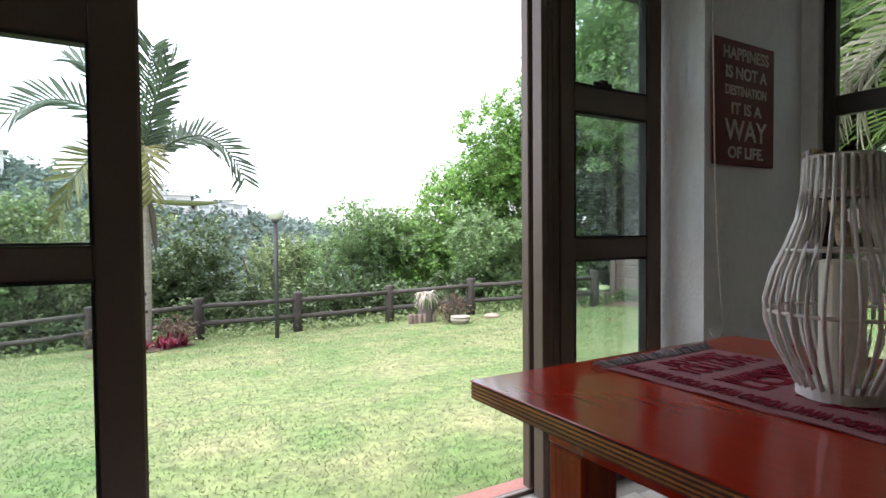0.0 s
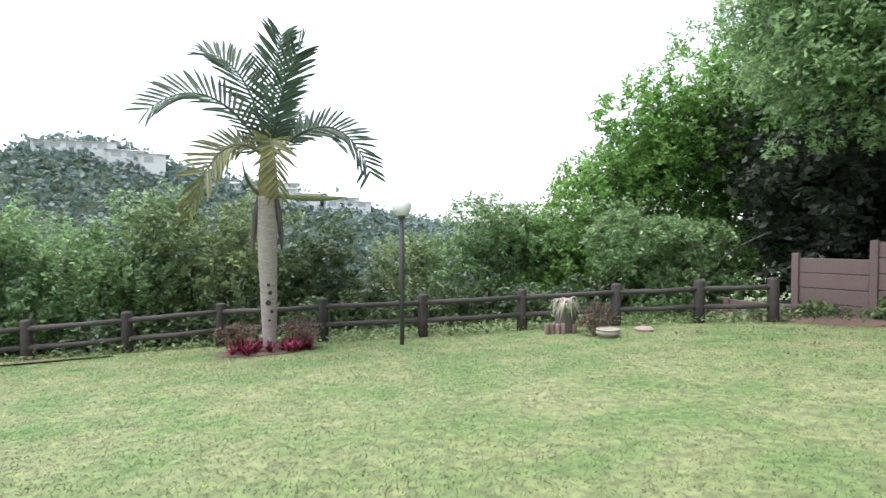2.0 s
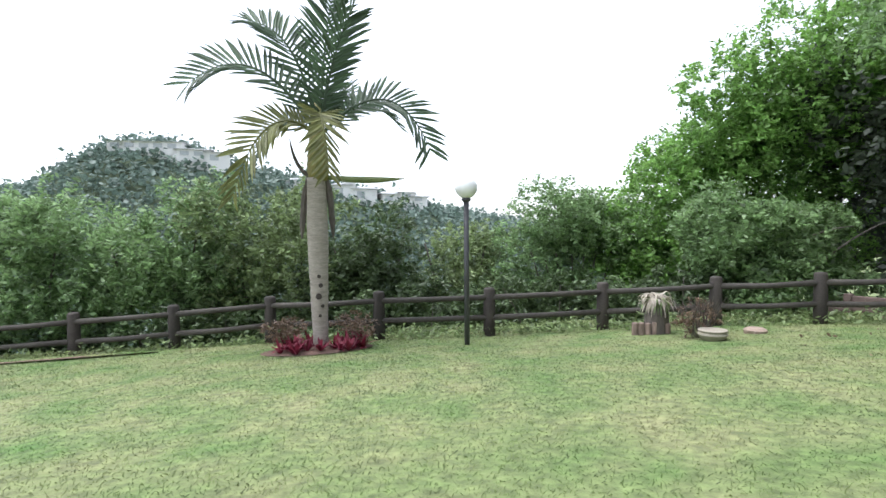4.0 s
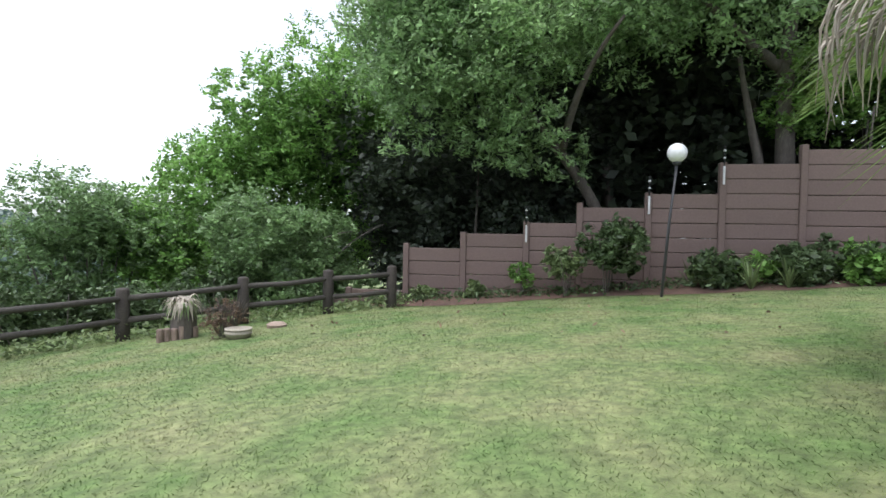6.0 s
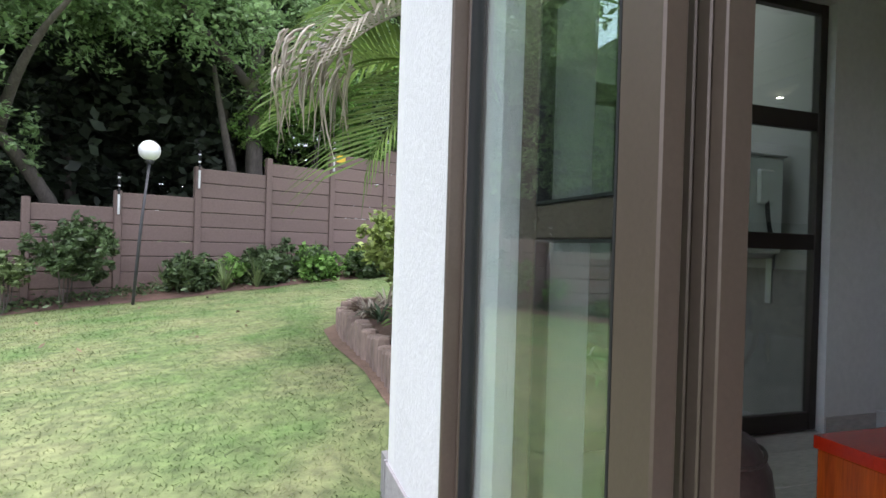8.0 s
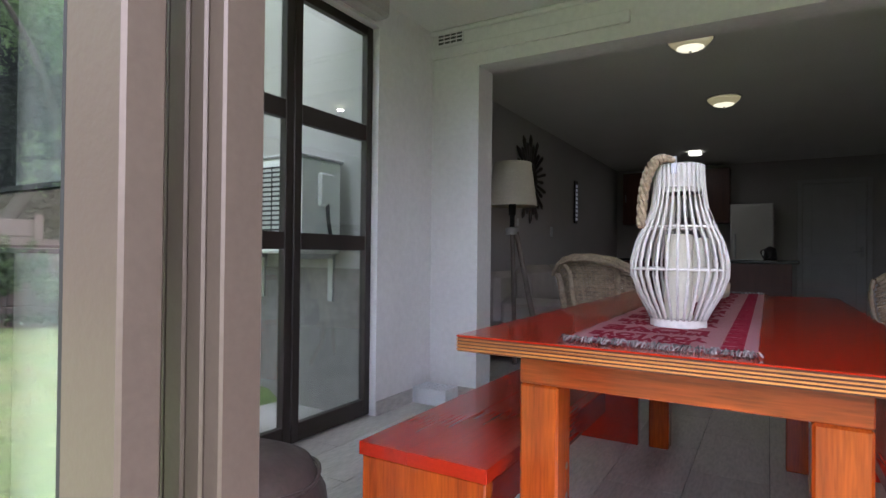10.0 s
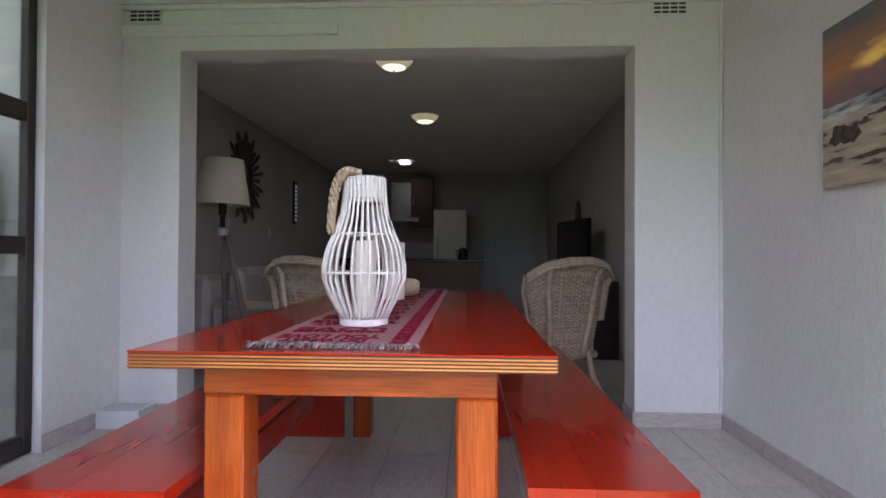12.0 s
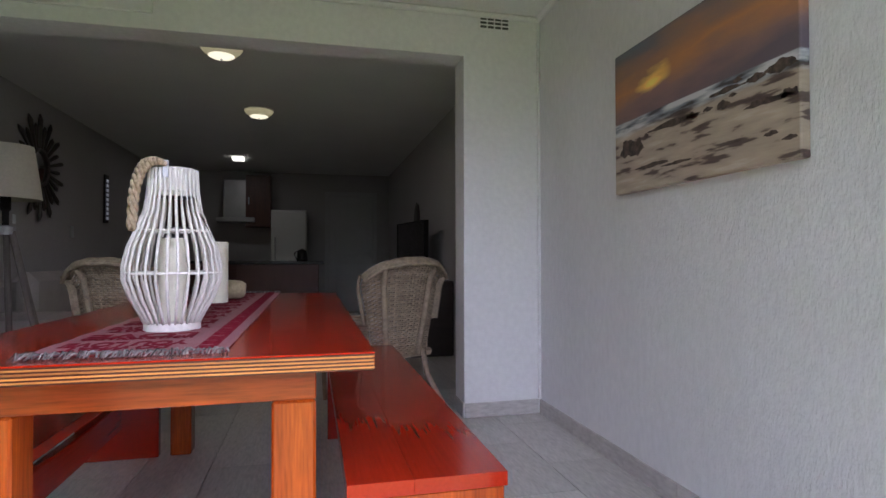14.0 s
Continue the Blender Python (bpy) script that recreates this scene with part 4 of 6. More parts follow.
A0 = (5.75, 0.05)
areca = thing("clump_palm", A0[0], A0[1], zg(*A0), "clumping palm with drooping fronds beside the house", "palm tree")
areca.scale = (1.12, 1.12, 1.1)
for dx, dy, hh in ((0, 0, 2.4), (0.25, 0.2, 2.0), (-0.2, 0.15, 1.9), (0.1, -0.25, 2.2)):
    part("stem", tube([(dx, dy, -0.1), (dx * 1.3, dy * 1.3, hh * 0.5), (dx * 1.8, dy * 1.8, hh)], [0.06, 0.05, 0.04], 10), mat("palm_stem", (0.2, 0.2, 0.09), 0.6, vary=0.25, stretch=(1, 1, 6)), areca, smooth=True)
for p0, p1, p2, m in (
    ((0, 0, 2.3), (-0.5, 1.1, 3.3), (-0.75, 1.95, 1.75), ARECA),
    ((0, 0, 2.2), (-0.6, 0.9, 3.0), (-0.95, 1.75, 1.9), PALM_DRY),
    ((0, 0, 2.3), (-0.3, 1.0, 3.9), (-0.5, 2.0, 3.2), ARECA),
    ((0, 0, 2.3), (-0.9, 0.5, 3.4), (-1.6, 1.0, 2.2), ARECA),
    ((0.2, 0.2, 2.0), (0.2, 1.2, 2.9), (0.1, 2.0, 1.7), ARECA),
    ((0.2, 0.2, 2.0), (0.7, 0.9, 3.0), (1.2, 1.7, 2.2), ARECA),
    ((0, 0, 2.3), (-0.1, 0.3, 3.9), (0.2, 0.8, 4.6), ARECA),
    ((0, 0, 2.3), (-0.9, -0.3, 3.5), (-1.9, -0.4, 2.3), ARECA),
    ((0.1, -0.2, 2.2), (0.9, -0.5, 3.3), (1.7, -0.8, 2.2), ARECA),
    ((0, 0, 2.3), (-0.6, 0.2, 3.7), (-1.1, 0.5, 3.9), ARECA),
    ((-0.2, 0.1, 1.9), (-0.7, 0.9, 2.4), (-1.0, 1.5, 1.3), ARECA),
):
    frond(areca, p0, p1, p2, 0.55, m, 0.65, n=44, width=0.03)

bm = bmesh.new()
for _ in range(46):
    p = Vector((-0.75 + rng.uniform(-0.16, 0.2), 1.75 + rng.uniform(-0.25, 0.25), 2.0 + rng.uniform(-0.1, 0.22)))
    line = curve3(p, p + Vector((rng.uniform(-0.2, 0.1), rng.uniform(0.0, 0.2), -0.1)), p + Vector((rng.uniform(-0.15, 0.15), rng.uniform(-0.02, 0.16), -rng.uniform(0.3, 0.6))), 6)
    tube(line, [0.007, 0.009, 0.009, 0.008, 0.006, 0.002], 4, bm)
part("dry_leaflets", bm, PALM_DRY, areca, "bleached dry leaflets hanging from a frond")["kind"] = "stuff"

# ---- trees and shrubs ----
def below_skyline(x, y, z):
    """Whether a clump keeps under the sloping top of the wooded bank."""
    dx, dy = x - 0.2, y - 0.5
    return dy < 0.1 or dx / dy > 1.12 or z - 1.14 < 0.425 * math.hypot(dx, dy)


def tree(name, x, y, label, trunks, clumps, n, size, material, category="tree", aspect=0.42, droop=0.0, z=None, shell=0.62):
    z = zg(x, y) if z is None else z
    t = thing(name, x, y, z, label, category)
    clumps = [c for c in clumps if below_skyline(x + c[0], y + c[1], z + c[2] + 0.75 * c[5])]
    for pts, r0, r1 in trunks:
        c = curve3(*pts, 10)
        bm = tube(c, [r0 + (r1 - r0) * i / 9 for i in range(10)], 9)
        part("trunk" if r0 > 0.12 else "limb", bm, BARK, t, smooth=True)
    quads_mesh("crown", leaf_quads(clump_points(clumps, n, shell), size, aspect, droop=droop), material, t)
    return t


def lumps(x0, x1, y0, y1, z0, z1, r, count, seed):
    q = np.random.default_rng(seed)
    out = []
    for _ in range(count):
        s = r * q.uniform(0.7, 1.3)
        out.append((q.uniform(x0, x1), q.uniform(y0, y1), q.uniform(z0, z1), s, s, s * q.uniform(0.7, 0.95)))
    return out


# big spreading tree over the wall
tree("spreading_tree", 14.6, 5.8, "large spreading dark-leaved tree behind the precast wall",
     [(((0, 0, -0.5), (-0.5, 0.5, 1.9), (-1.6, 1.4, 3.2)), 0.17, 0.11), (((-1.5, 1.35, 3.1), (-2.2, 1.6, 3.9), (-3.2, 3.0, 5.2)), 0.09, 0.03), (((-1.4, 1.3, 3.0), (-2.6, 0.6, 4.4), (-3.4, -0.6, 5.2)), 0.11, 0.03)],
     lumps(-4.2, -1.0, 0.5, 5.2, 5.0, 8.2, 1.25, 20, 1) + lumps(-3.6, 0.5, -3.5, 1.5, 5.4, 8.5, 1.3, 18, 2) + lumps(-4.6, -2.6, 1.0, 4.5, 3.6, 5.2, 0.9, 12, 3) + lumps(-2.5, 3, -4, 6, 7.6, 10, 1.6, 16, 33) + lumps(-4.2, -3.0, 3.4, 4.8, 4.6, 7.2, 1.0, 8, 34) + lumps(-3.4, -1.2, 0.2, 2.6, 2.7, 4.4, 0.75, 8, 35), 130000, 0.14, LEAF_TREE, droop=0.25)
tree("forked_tree", 15.8, 2.6, "tall forked grey-barked tree behind the precast wall",
     [(((0, 0, -1.0), (0.0, 0.0, 2.5), (0.05, 0.1, 4.4)), 0.24, 0.19), (((0.05, 0.1, 4.2), (0.1, 0.0, 5.5), (0.3, -0.3, 8.5)), 0.19, 0.08), (((0.05, 0.15, 4.3), (-0.3, 0.9, 5.0), (-1.0, 2.0, 6.2)), 0.15, 0.07), (((-0.1, 0.05, 0.0), (-0.4, 0.7, 2.6), (-0.5, 1.0, 4.6)), 0.15, 0.05)],
     lumps(-2.5, 1.5, -1.5, 3.5, 6.6, 10.0, 1.4, 18, 4) + lumps(-1.2, 2.5, -5.0, 0.5, 5.0, 9.0, 1.4, 20, 5), 70000, 0.145, LEAF_TREE, z=0.6, droop=0.2)
# the shaded hollow behind the wall comes from these darkened leaves
tree("shade_thicket", 18.5, 6.0, "dense thicket of trees closing the view behind the wall, leaf colour darkened as shade", [(((-1, 1, -0.5), (-1.2, 1, 2), (-1.0, 1.5, 5)), 0.2, 0.1), (((-1.5, -3, -0.5), (-1.6, -3, 2), (-1.9, -2.5, 5)), 0.18, 0.1)],
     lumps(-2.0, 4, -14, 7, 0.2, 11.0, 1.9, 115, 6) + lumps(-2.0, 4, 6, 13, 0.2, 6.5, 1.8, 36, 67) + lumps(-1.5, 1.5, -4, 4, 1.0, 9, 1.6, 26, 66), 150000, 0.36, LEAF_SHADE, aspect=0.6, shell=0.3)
tree("lower_thicket", 15.6, 10.5, "undergrowth behind the end of the fence, leaf colour darkened as shade", [(((dx, -0.8, 0), (dx - 0.2, -0.9, 1.4), (dx + 0.5, -0.6, 3.2)), 0.06, 0.02) for dx in (-1.8, -0.6, 0.8)], lumps(-2.6, 3, -2.5, 5, 0.3, 5.2, 1.3, 46, 7), 52000, 0.22, LEAF_SHADE, "shrub", aspect=0.5, shell=0.35)
tree("leafy_shrub", 15.7, 1.1, "tall green shrub behind the upper end of the wall", [(((dx, 0, -0.2), (dx * 1.4, 0.1, 1.6), (dx * 2.0, 0.0, 3.4)), 0.05, 0.02) for dx in (-0.4, 0.1, 0.5)], lumps(-0.8, 0.8, -1.6, 1.6, 2.4, 5.2, 0.75, 22, 95), 16000, 0.14, LEAF_BRIGHT, "shrub", z=0.3, shell=0.4)
# slope of shrubs rising towards the tree
tree("hillside_shrubs", 10.4, 15.2, "bank of bright green shrubs rising behind the fence", [(((dx, -0.4, 0), (dx + 0.2, -0.6, 1.2), (dx + 0.7, -0.5, 2.6)), 0.05, 0.02) for dx in (-1.2, 0.3, 1.6, 2.8)], lumps(-2.6, 0.4, -0.8, 2.0, 1.2, 3.4, 0.9, 20, 8) + lumps(0.2, 2.4, -1.0, 2.0, 1.2, 5.4, 1.0, 22, 9) + lumps(2.0, 4.2, -2.0, 1.0, 1.5, 6.6, 1.0, 20, 10) + lumps(0.8, 3.4, -1.6, 0.6, 4.6, 7.0, 0.9, 14, 51) + lumps(2.4, 5.0, -2.4, 0.8, 5.6, 8.6, 1.0, 16, 52) + lumps(-1.8, 0.2, -0.6, 1.2, 2.8, 4.5, 0.75, 13, 53) + lumps(-0.3, 1.8, -1.0, 0.8, 4.4, 6.2, 0.85, 15, 54), 104000, 0.15, LEAF_BRIGHT, "shrub")
tree("fence_shrubs", 10.6, 12.0, "straggling grey-green shrubs tumbling over the fence", [(((-0.6, 0.2, 0), (-0.2, -0.3, 1.4), (1.4, -0.6, 1.9)), 0.03, 0.01), (((-1.6, 0.5, 0.3), (-0.9, -0.1, 1.6), (0.3, -0.5, 1.7)), 0.025, 0.008)], lumps(-2.6, 1.8, -0.2, 1.6, 0.3, 1.9, 0.65, 26, 11), 34000, 0.13, LEAF_DEEP, "shrub")
tree("round_bush", 6.7, 15.6, "dense rounded dark green bush behind the fence", [(((dx, 0, -0.5), (dx * 1.4, -0.3, 1.0), (dx * 2.2, -0.2, 2.2)), 0.035, 0.015) for dx in (-0.5, -0.35, -0.2, 0, 0.15, 0.3, 0.5)], lumps(-1.2, 1.0, -0.6, 0.8, 2.2, 3.3, 0.72, 12, 12) + lumps(0.8, 2.0, -0.4, 0.8, 1.6, 2.8, 0.62, 8, 13) + lumps(-1.3, 0.5, -0.2, 1.2, 0.9, 2.0, 0.7, 8, 43), 34000, 0.12, LEAF_DEEP, "shrub")
for i, (x, y, zt, sd, m) in enumerate(((-5.6, 15.6, 3.0, 14, LEAF_DEEP), (-3.0, 16.0, 3.3, 15, LEAF_DEEP), (-0.6, 16.2, 3.2, 16, LEAF_GREY), (1.7, 16.0, 2.6, 17, LEAF_MID), (4.0, 16.6, 2.3, 18, LEAF_GREY), (-8.2, 15.6, 3.0, 19, LEAF_DEEP))):
    tree("bush", x, y, "tall grey-green bush on the bank behind the fence", [(((-0.3, 0, -1.2), (-0.4, -0.2, 0.6), (-0.9, -0.3, 2.2)), 0.05, 0.02), (((0.3, 0, -1.2), (0.4, 0, 0.6), (0.8, -0.2, 2.4)), 0.05, 0.02)], lumps(-1.3, 1.3, -1.0, 1.0, zt - 2.2, zt, 0.75, 16, sd) + lumps(-1.3, 1.3, -0.9, 0.6, 0.0, zt - 1.5, 0.7, 13, sd + 30), 26000, 0.13, m, "shrub", z=-1.6, shell=0.5)

for x, y, sd in ((2.6, 13.7, 90), (5.2, 13.2, 91), (7.6, 12.5, 92), (-1.6, 14.6, 93), (-5.0, 15.0, 94)):
    tree("undergrowth", x, y, "low tangled dark green undergrowth behind the fence", [(((dx, 0, -0.2), (dx * 1.3, -0.1, 0.3), (dx * 1.8, 0.0, 0.8)), 0.012, 0.005) for dx in (-0.6, 0.1, 0.7)], lumps(-1.5, 1.5, -0.2, 0.8, -0.1, 0.75, 0.5, 14, sd), 11000, 0.12, LEAF_MID, "shrub", shell=0.4)

# far hill with houses
hill = bmesh.new()
xs, ys = np.linspace(-150, 60, 70), np.linspace(30, 200, 50)


RIDGE_X = [-150.0, -90.0, -47.0, -41.3, -37.1, -33.7, -27.6, -21.3, -16.6, -10.8, -2.7, 4.7, 11.3, 20.5, 27.7, 36.5, 47.2, 60.0]
RIDGE_Z = [2.0, 5.0, 7.9, 12.5, 15.2, 16.5, 16.7, 15.0, 13.1, 11.6, 9.9, 8.5, 7.1, 5.3, 3.5, 1.8, 0.1, -3.0]


def hill_z(x, y):
    top = float(np.interp(x, RIDGE_X, RIDGE_Z))
    return -14 + (top + 14) * math.exp(-((y - 116) / 36) ** 2) + 0.5 * math.sin(0.21 * x) * math.sin(0.17 * y)


vs = [[hill.verts.new((x, y, hill_z(x, y))) for y in ys] for x in xs]
for i in range(69):
    for j in range(49):
        hill.faces.new((vs[i][j], vs[i + 1][j], vs[i + 1][j + 1], vs[i][j + 1]))
HILL = mat("hill_ground", (0.08, 0.11, 0.06), 0.95, vary=0.3, scale=0.2)
tagged(part("far_hill", hill, HILL, smooth=True), "wooded far hill under a pale sky", "hill", kind="structure")
hp = np.stack([rng.uniform(-110, 50, 95000), rng.uniform(40, 150, 95000), np.zeros(95000)], axis=1)
hp[:, 2] = [hill_z(x, y) for x, y in hp[:, :2]]
hp[:, 2] += np.abs(rng.normal(size=95000)) * 1.2 * (0.6 + 0.4 * np.sin(hp[:, 0] * 0.9) * np.sin(hp[:, 1] * 0.8)) + 0.3
tagged(quads_mesh("far_woods", leaf_quads(hp, 0.95, 0.7), LEAF_HAZED), "far woods covering the hillside, haze put into their leaf colour", "woods", kind="stuff")
HOUSE = mat("far_house_wall", (0.75, 0.74, 0.72), 0.8, vary=0.05, scale=0.3)
# roof and window colours are lightened to stand for distance haze
ROOF = mat("hazed_far_roof", (0.55, 0.55, 0.56), 0.8, vary=0.15, scale=0.6)
HAZED_PANE = mat("hazed_far_window", (0.45, 0.47, 0.48), 0.4)


def house(x, y, z, w, d, h, rz, storeys):
    t = thing("hill_house", x, y, z, "pale far house on the hillside, grey roof and windows lightened for haze", "house", "houses on the hill", rz)
    part("wall", boxes((-w / 2, w / 2, -d / 2, d / 2, -3, h), bevel=0.02), HOUSE, t)
    bm = bmesh.new()
    a = [bm.verts.new(p) for p in ((-w / 2 - 0.5, -d / 2 - 0.5, h), (w / 2 + 0.5, -d / 2 - 0.5, h), (w / 2 + 0.5, d / 2 + 0.5, h), (-w / 2 - 0.5, d / 2 + 0.5, h), (-w / 4, 0, h + 0.6), (w / 4, 0, h + 0.6))]
    for f in ((0, 1, 5, 4), (1, 2, 5), (2, 3, 4, 5), (3, 0, 4), (3, 2, 1, 0)):
        bm.faces.new([a[i] for i in f])
    part("roof", bm, ROOF, t)
    for s in range(storeys):
        for k in range(max(1, int(w // 2.2))):
            cx = -w / 2 + 1.2 + k * 2.2
            part("window", boxes((cx - 0.7, cx + 0.7, -d / 2 - 0.06, -d / 2 + 0.02, h * 0.35 - 3 * s, h * 0.8 - 3 * s)), HAZED_PANE, t)


for x, z, w, h in ((-28.1, 15.3, 11.6, 1.6), (-21.1, 14.1, 5.5, 1.6), (-17.0, 13.1, 3.7, 2.2), (4.8, 5.3, 3.3, 2.9), (8.9, 4.9, 4.2, 2.6), (13.1, 4.6, 3.7, 2.0), (16.0, 5.4, 2.9, 1.5), (19.1, 4.8, 2.9, 1.3), (5.9, 8.2, 2.2, 1.1), (-4.0, 7.5, 2.9, 1.5)):
    house(x, 108, z - (1.0 if x < -5 else -0.7), w, 7, h, rng.uniform(-12, 12), 1)

# ---- garden beds and plants ----
def tuft(parent, name, x, y, z, n, length, width, material, spread=0.6, lift=0.75, label=""):
    """A rosette of curved strap leaves."""
    bm = bmesh.new()
    for _ in range(n):
        a = rng.uniform(0, 2 * math.pi)
        l = length * rng.uniform(0.6, 1.15)
        out = Vector((math.cos(a), math.sin(a), 0))
        sd = Vector((-math.sin(a), math.cos(a), 0)) * width * 0.5
        sp, li = spread * rng.uniform(0.4, 1.2), lift * rng.uniform(0.6, 1.1)
        p = [Vector((x, y, z)) + out * l * sp * s + Vector((0, 0, l * (li * s * 1.6 - 0.75 * sp * s * s))) for s in (0, 0.35, 0.7, 1.0)]
        w = (0.5, 1.0, 0.8, 0.08)
        rows = [(bm.verts.new(q - sd * k), bm.verts.new(q + sd * k)) for q, k in zip(p, w)]
        for r, t in zip(rows, rows[1:]):
            bm.faces.new((r[0], r[1], t[1], t[0]))
    return part(name, bm, material, parent, label)


bm = bmesh.new()
ring = []
cen = bm.verts.new((0.45, 11.35, zg(0.45, 11.35) + 0.05))
for i in range(24):
    a = 2 * math.pi * i / 24
    x, y = 0.45 + 0.86 * math.cos(a), 11.3 + 0.62 * math.sin(a)
    ring.append(bm.verts.new((x, y, zg(x, y) + 0.012)))
for i in range(24):
    bm.faces.new((cen, ring[i], ring[(i + 1) % 24]))
tagged(part("palm_bed_soil", bm, SOIL), "bare soil of the round bed under the palm", "soil", kind="structure")
for i in range(38):
    a, r = rng.uniform(0, 2 * math.pi), math.sqrt(rng.uniform(0.12, 1))
    x, y = 0.45 + 0.8 * r * math.cos(a), 11.25 + 0.55 * r * math.sin(a)
    if y > 11.6:
        continue
    t = thing("red_bromeliad", x, y, zg(x, y), "dark red strap-leaved plant under the palm", "plant", "red plants under the palm")
    tuft(t, "leaves", 0, 0, 0.01, 16, 0.27, 0.045, RED_LEAF, 0.75, 0.75)
TWIG = leaf_mat("dry_twig_leaf", (0.2, 0.13, 0.09), (0.12, 0.1, 0.06))
for x, y, h in ((1.12, 11.15, 0.5), (0.95, 11.5, 0.55), (-0.15, 11.45, 0.5), (0.05, 11.6, 0.5)):
    t = thing("dry_shrub", x, y, zg(x, y), "twiggy brown dry shrub in the palm bed", "shrub", "dry plants")
    quads_mesh("leaves", leaf_quads(clump_points([(0, 0, h * 0.6, 0.24, 0.22, h * 0.5)], 900, 0.2), 0.06, 0.3), TWIG, t)

LOG = mat("log_edging", (0.27, 0.2, 0.165), 0.9, vary=0.3, scale=5, fine=30, stretch=(1, 1, 0.3), bump=0.6, bump_scale=18, second=(0.14, 0.1, 0.085), rand=0.15)


def log_edge(name, line, h, r, label):
    """Short upright logs set side by side along a line."""
    t = thing(name, 0, 0, 0, label, "garden edging")
    for (xa, ya), (xb, yb) in zip(line, line[1:]):
        length = math.hypot(xb - xa, yb - ya)
        for i in range(max(1, round(length / (2 * r)))):
            s = (i + 0.5) * 2 * r / length
            x, y = xa + (xb - xa) * s, ya + (yb - ya) * s
            z = zg(x, y)
            hh = h * rng.uniform(0.85, 1.15)
            part("log", lathe([(r * 0.98, z - 0.1), (r, z + hh - 0.02), (r * 0.85, z + hh), (0.01, z + hh + 0.004)], 10, None, x + rng.uniform(-0.01, 0.01), y + rng.uniform(-0.01, 0.01), 0.04), LOG, t, smooth=False)
    return t


log_edge("log_edging", [(3.25, 1.5), (4.12, 1.46), (5.3, 1.44), (6.4, 1.52), (7.15, 1.52), (7.6, 1.3), (8.1, 0.95)], 0.26, 0.075, "weathered log edging round the raised bed")
bm = bmesh.new()
line = [(3.1, 1.45), (4.12, 1.4), (5.3, 1.38), (6.4, 1.46), (7.12, 1.46), (7.55, 1.25), (8.1, 0.9), (9.3, -0.2), (9.6, -3)]
front = [bm.verts.new((x, y, zg(x, y) + 0.16)) for x, y in line]
back = [bm.verts.new((x, y - 1.2 if i < 6 else -4, zg(x, y) + 0.2)) for i, (x, y) in enumerate(line)]
for i in range(len(line) - 1):
    bm.faces.new((front[i], front[i + 1], back[i + 1], back[i]))
tagged(part("bed_soil", bm, SOIL), "dark soil of the raised bed beside the house", "soil", kind="structure")
bm = bmesh.new()
strip = [(3.1, 1.62), (4.12, 1.6), (5.3, 1.6), (6.4, 1.68), (7.2, 1.68), (7.75, 1.4)]
inner = [(3.1, 1.5), (4.12, 1.46), (5.3, 1.44), (6.4, 1.52), (7.15, 1.52), (7.6, 1.3)]
va = [bm.verts.new((x, y + 0.03 * math.sin(9 * x), zg(x, y) + 0.012)) for x, y in strip]
vb = [bm.verts.new((x, y, zg(x, y) + 0.014)) for x, y in inner]
for i in range(5):
    bm.faces.new((va[i], va[i + 1], vb[i + 1], vb[i]))
tagged(part("bare_edge", bm, mat("red_soil", (0.19, 0.125, 0.09), 0.95, vary=0.25, scale=6, fine=40, bump=0.5)), "strip of bare reddish soil along the log edging", "soil", kind="structure")
VARIEG = leaf_mat("variegated_leaf", (0.3, 0.36, 0.1), (0.12, 0.2, 0.05), island=0.5, scale=2.5)
tree("garden_shrub", 7.85, 0.4, "dense yellow-green variegated shrub at the bed's corner", [(((dx, 0, -0.1), (dx * 1.6, 0, 0.4), (dx * 2.4, 0.1, 0.9)), 0.025, 0.012) for dx in (-0.12, 0, 0.13)], lumps(-0.35, 0.6, -0.45, 0.3, 0.55, 1.35, 0.36, 14, 60), 9000, 0.1, VARIEG, "shrub", aspect=0.55, shell=0.5)
for x, y in ((6.9, 1.25), (7.2, 1.15), (6.5, 1.2), (7.4, 0.95)):
    t = thing("strap_plant", x, y, zg(x, y) + 0.16, "dry strappy plant in the raised bed", "plant", "plants in the raised bed")
    tuft(t, "leaves", 0, 0, 0, 34, 0.42, 0.03, PALM_DRY if x > 6.8 else PALM_LEAF, 0.8, 0.55)
for x, y in ((6.0, 1.05), (5.2, 1.1), (4.5, 1.05), (5.6, 0.8)):
    t = thing("agave", x, y, zg(x, y) + 0.16, "green rosette plant in the raised bed", "plant", "plants in the raised bed")
    tuft(t, "leaves", 0, 0, 0, 22, 0.4, 0.06, LEAF_BRIGHT, 0.9, 0.6)


def wall_spot(s, d):
    """A place s along the precast wall and d in front of it."""
    return X0 + DIRX * s - 0.928 * d, Y0 + DIRY * s - 0.372 * d


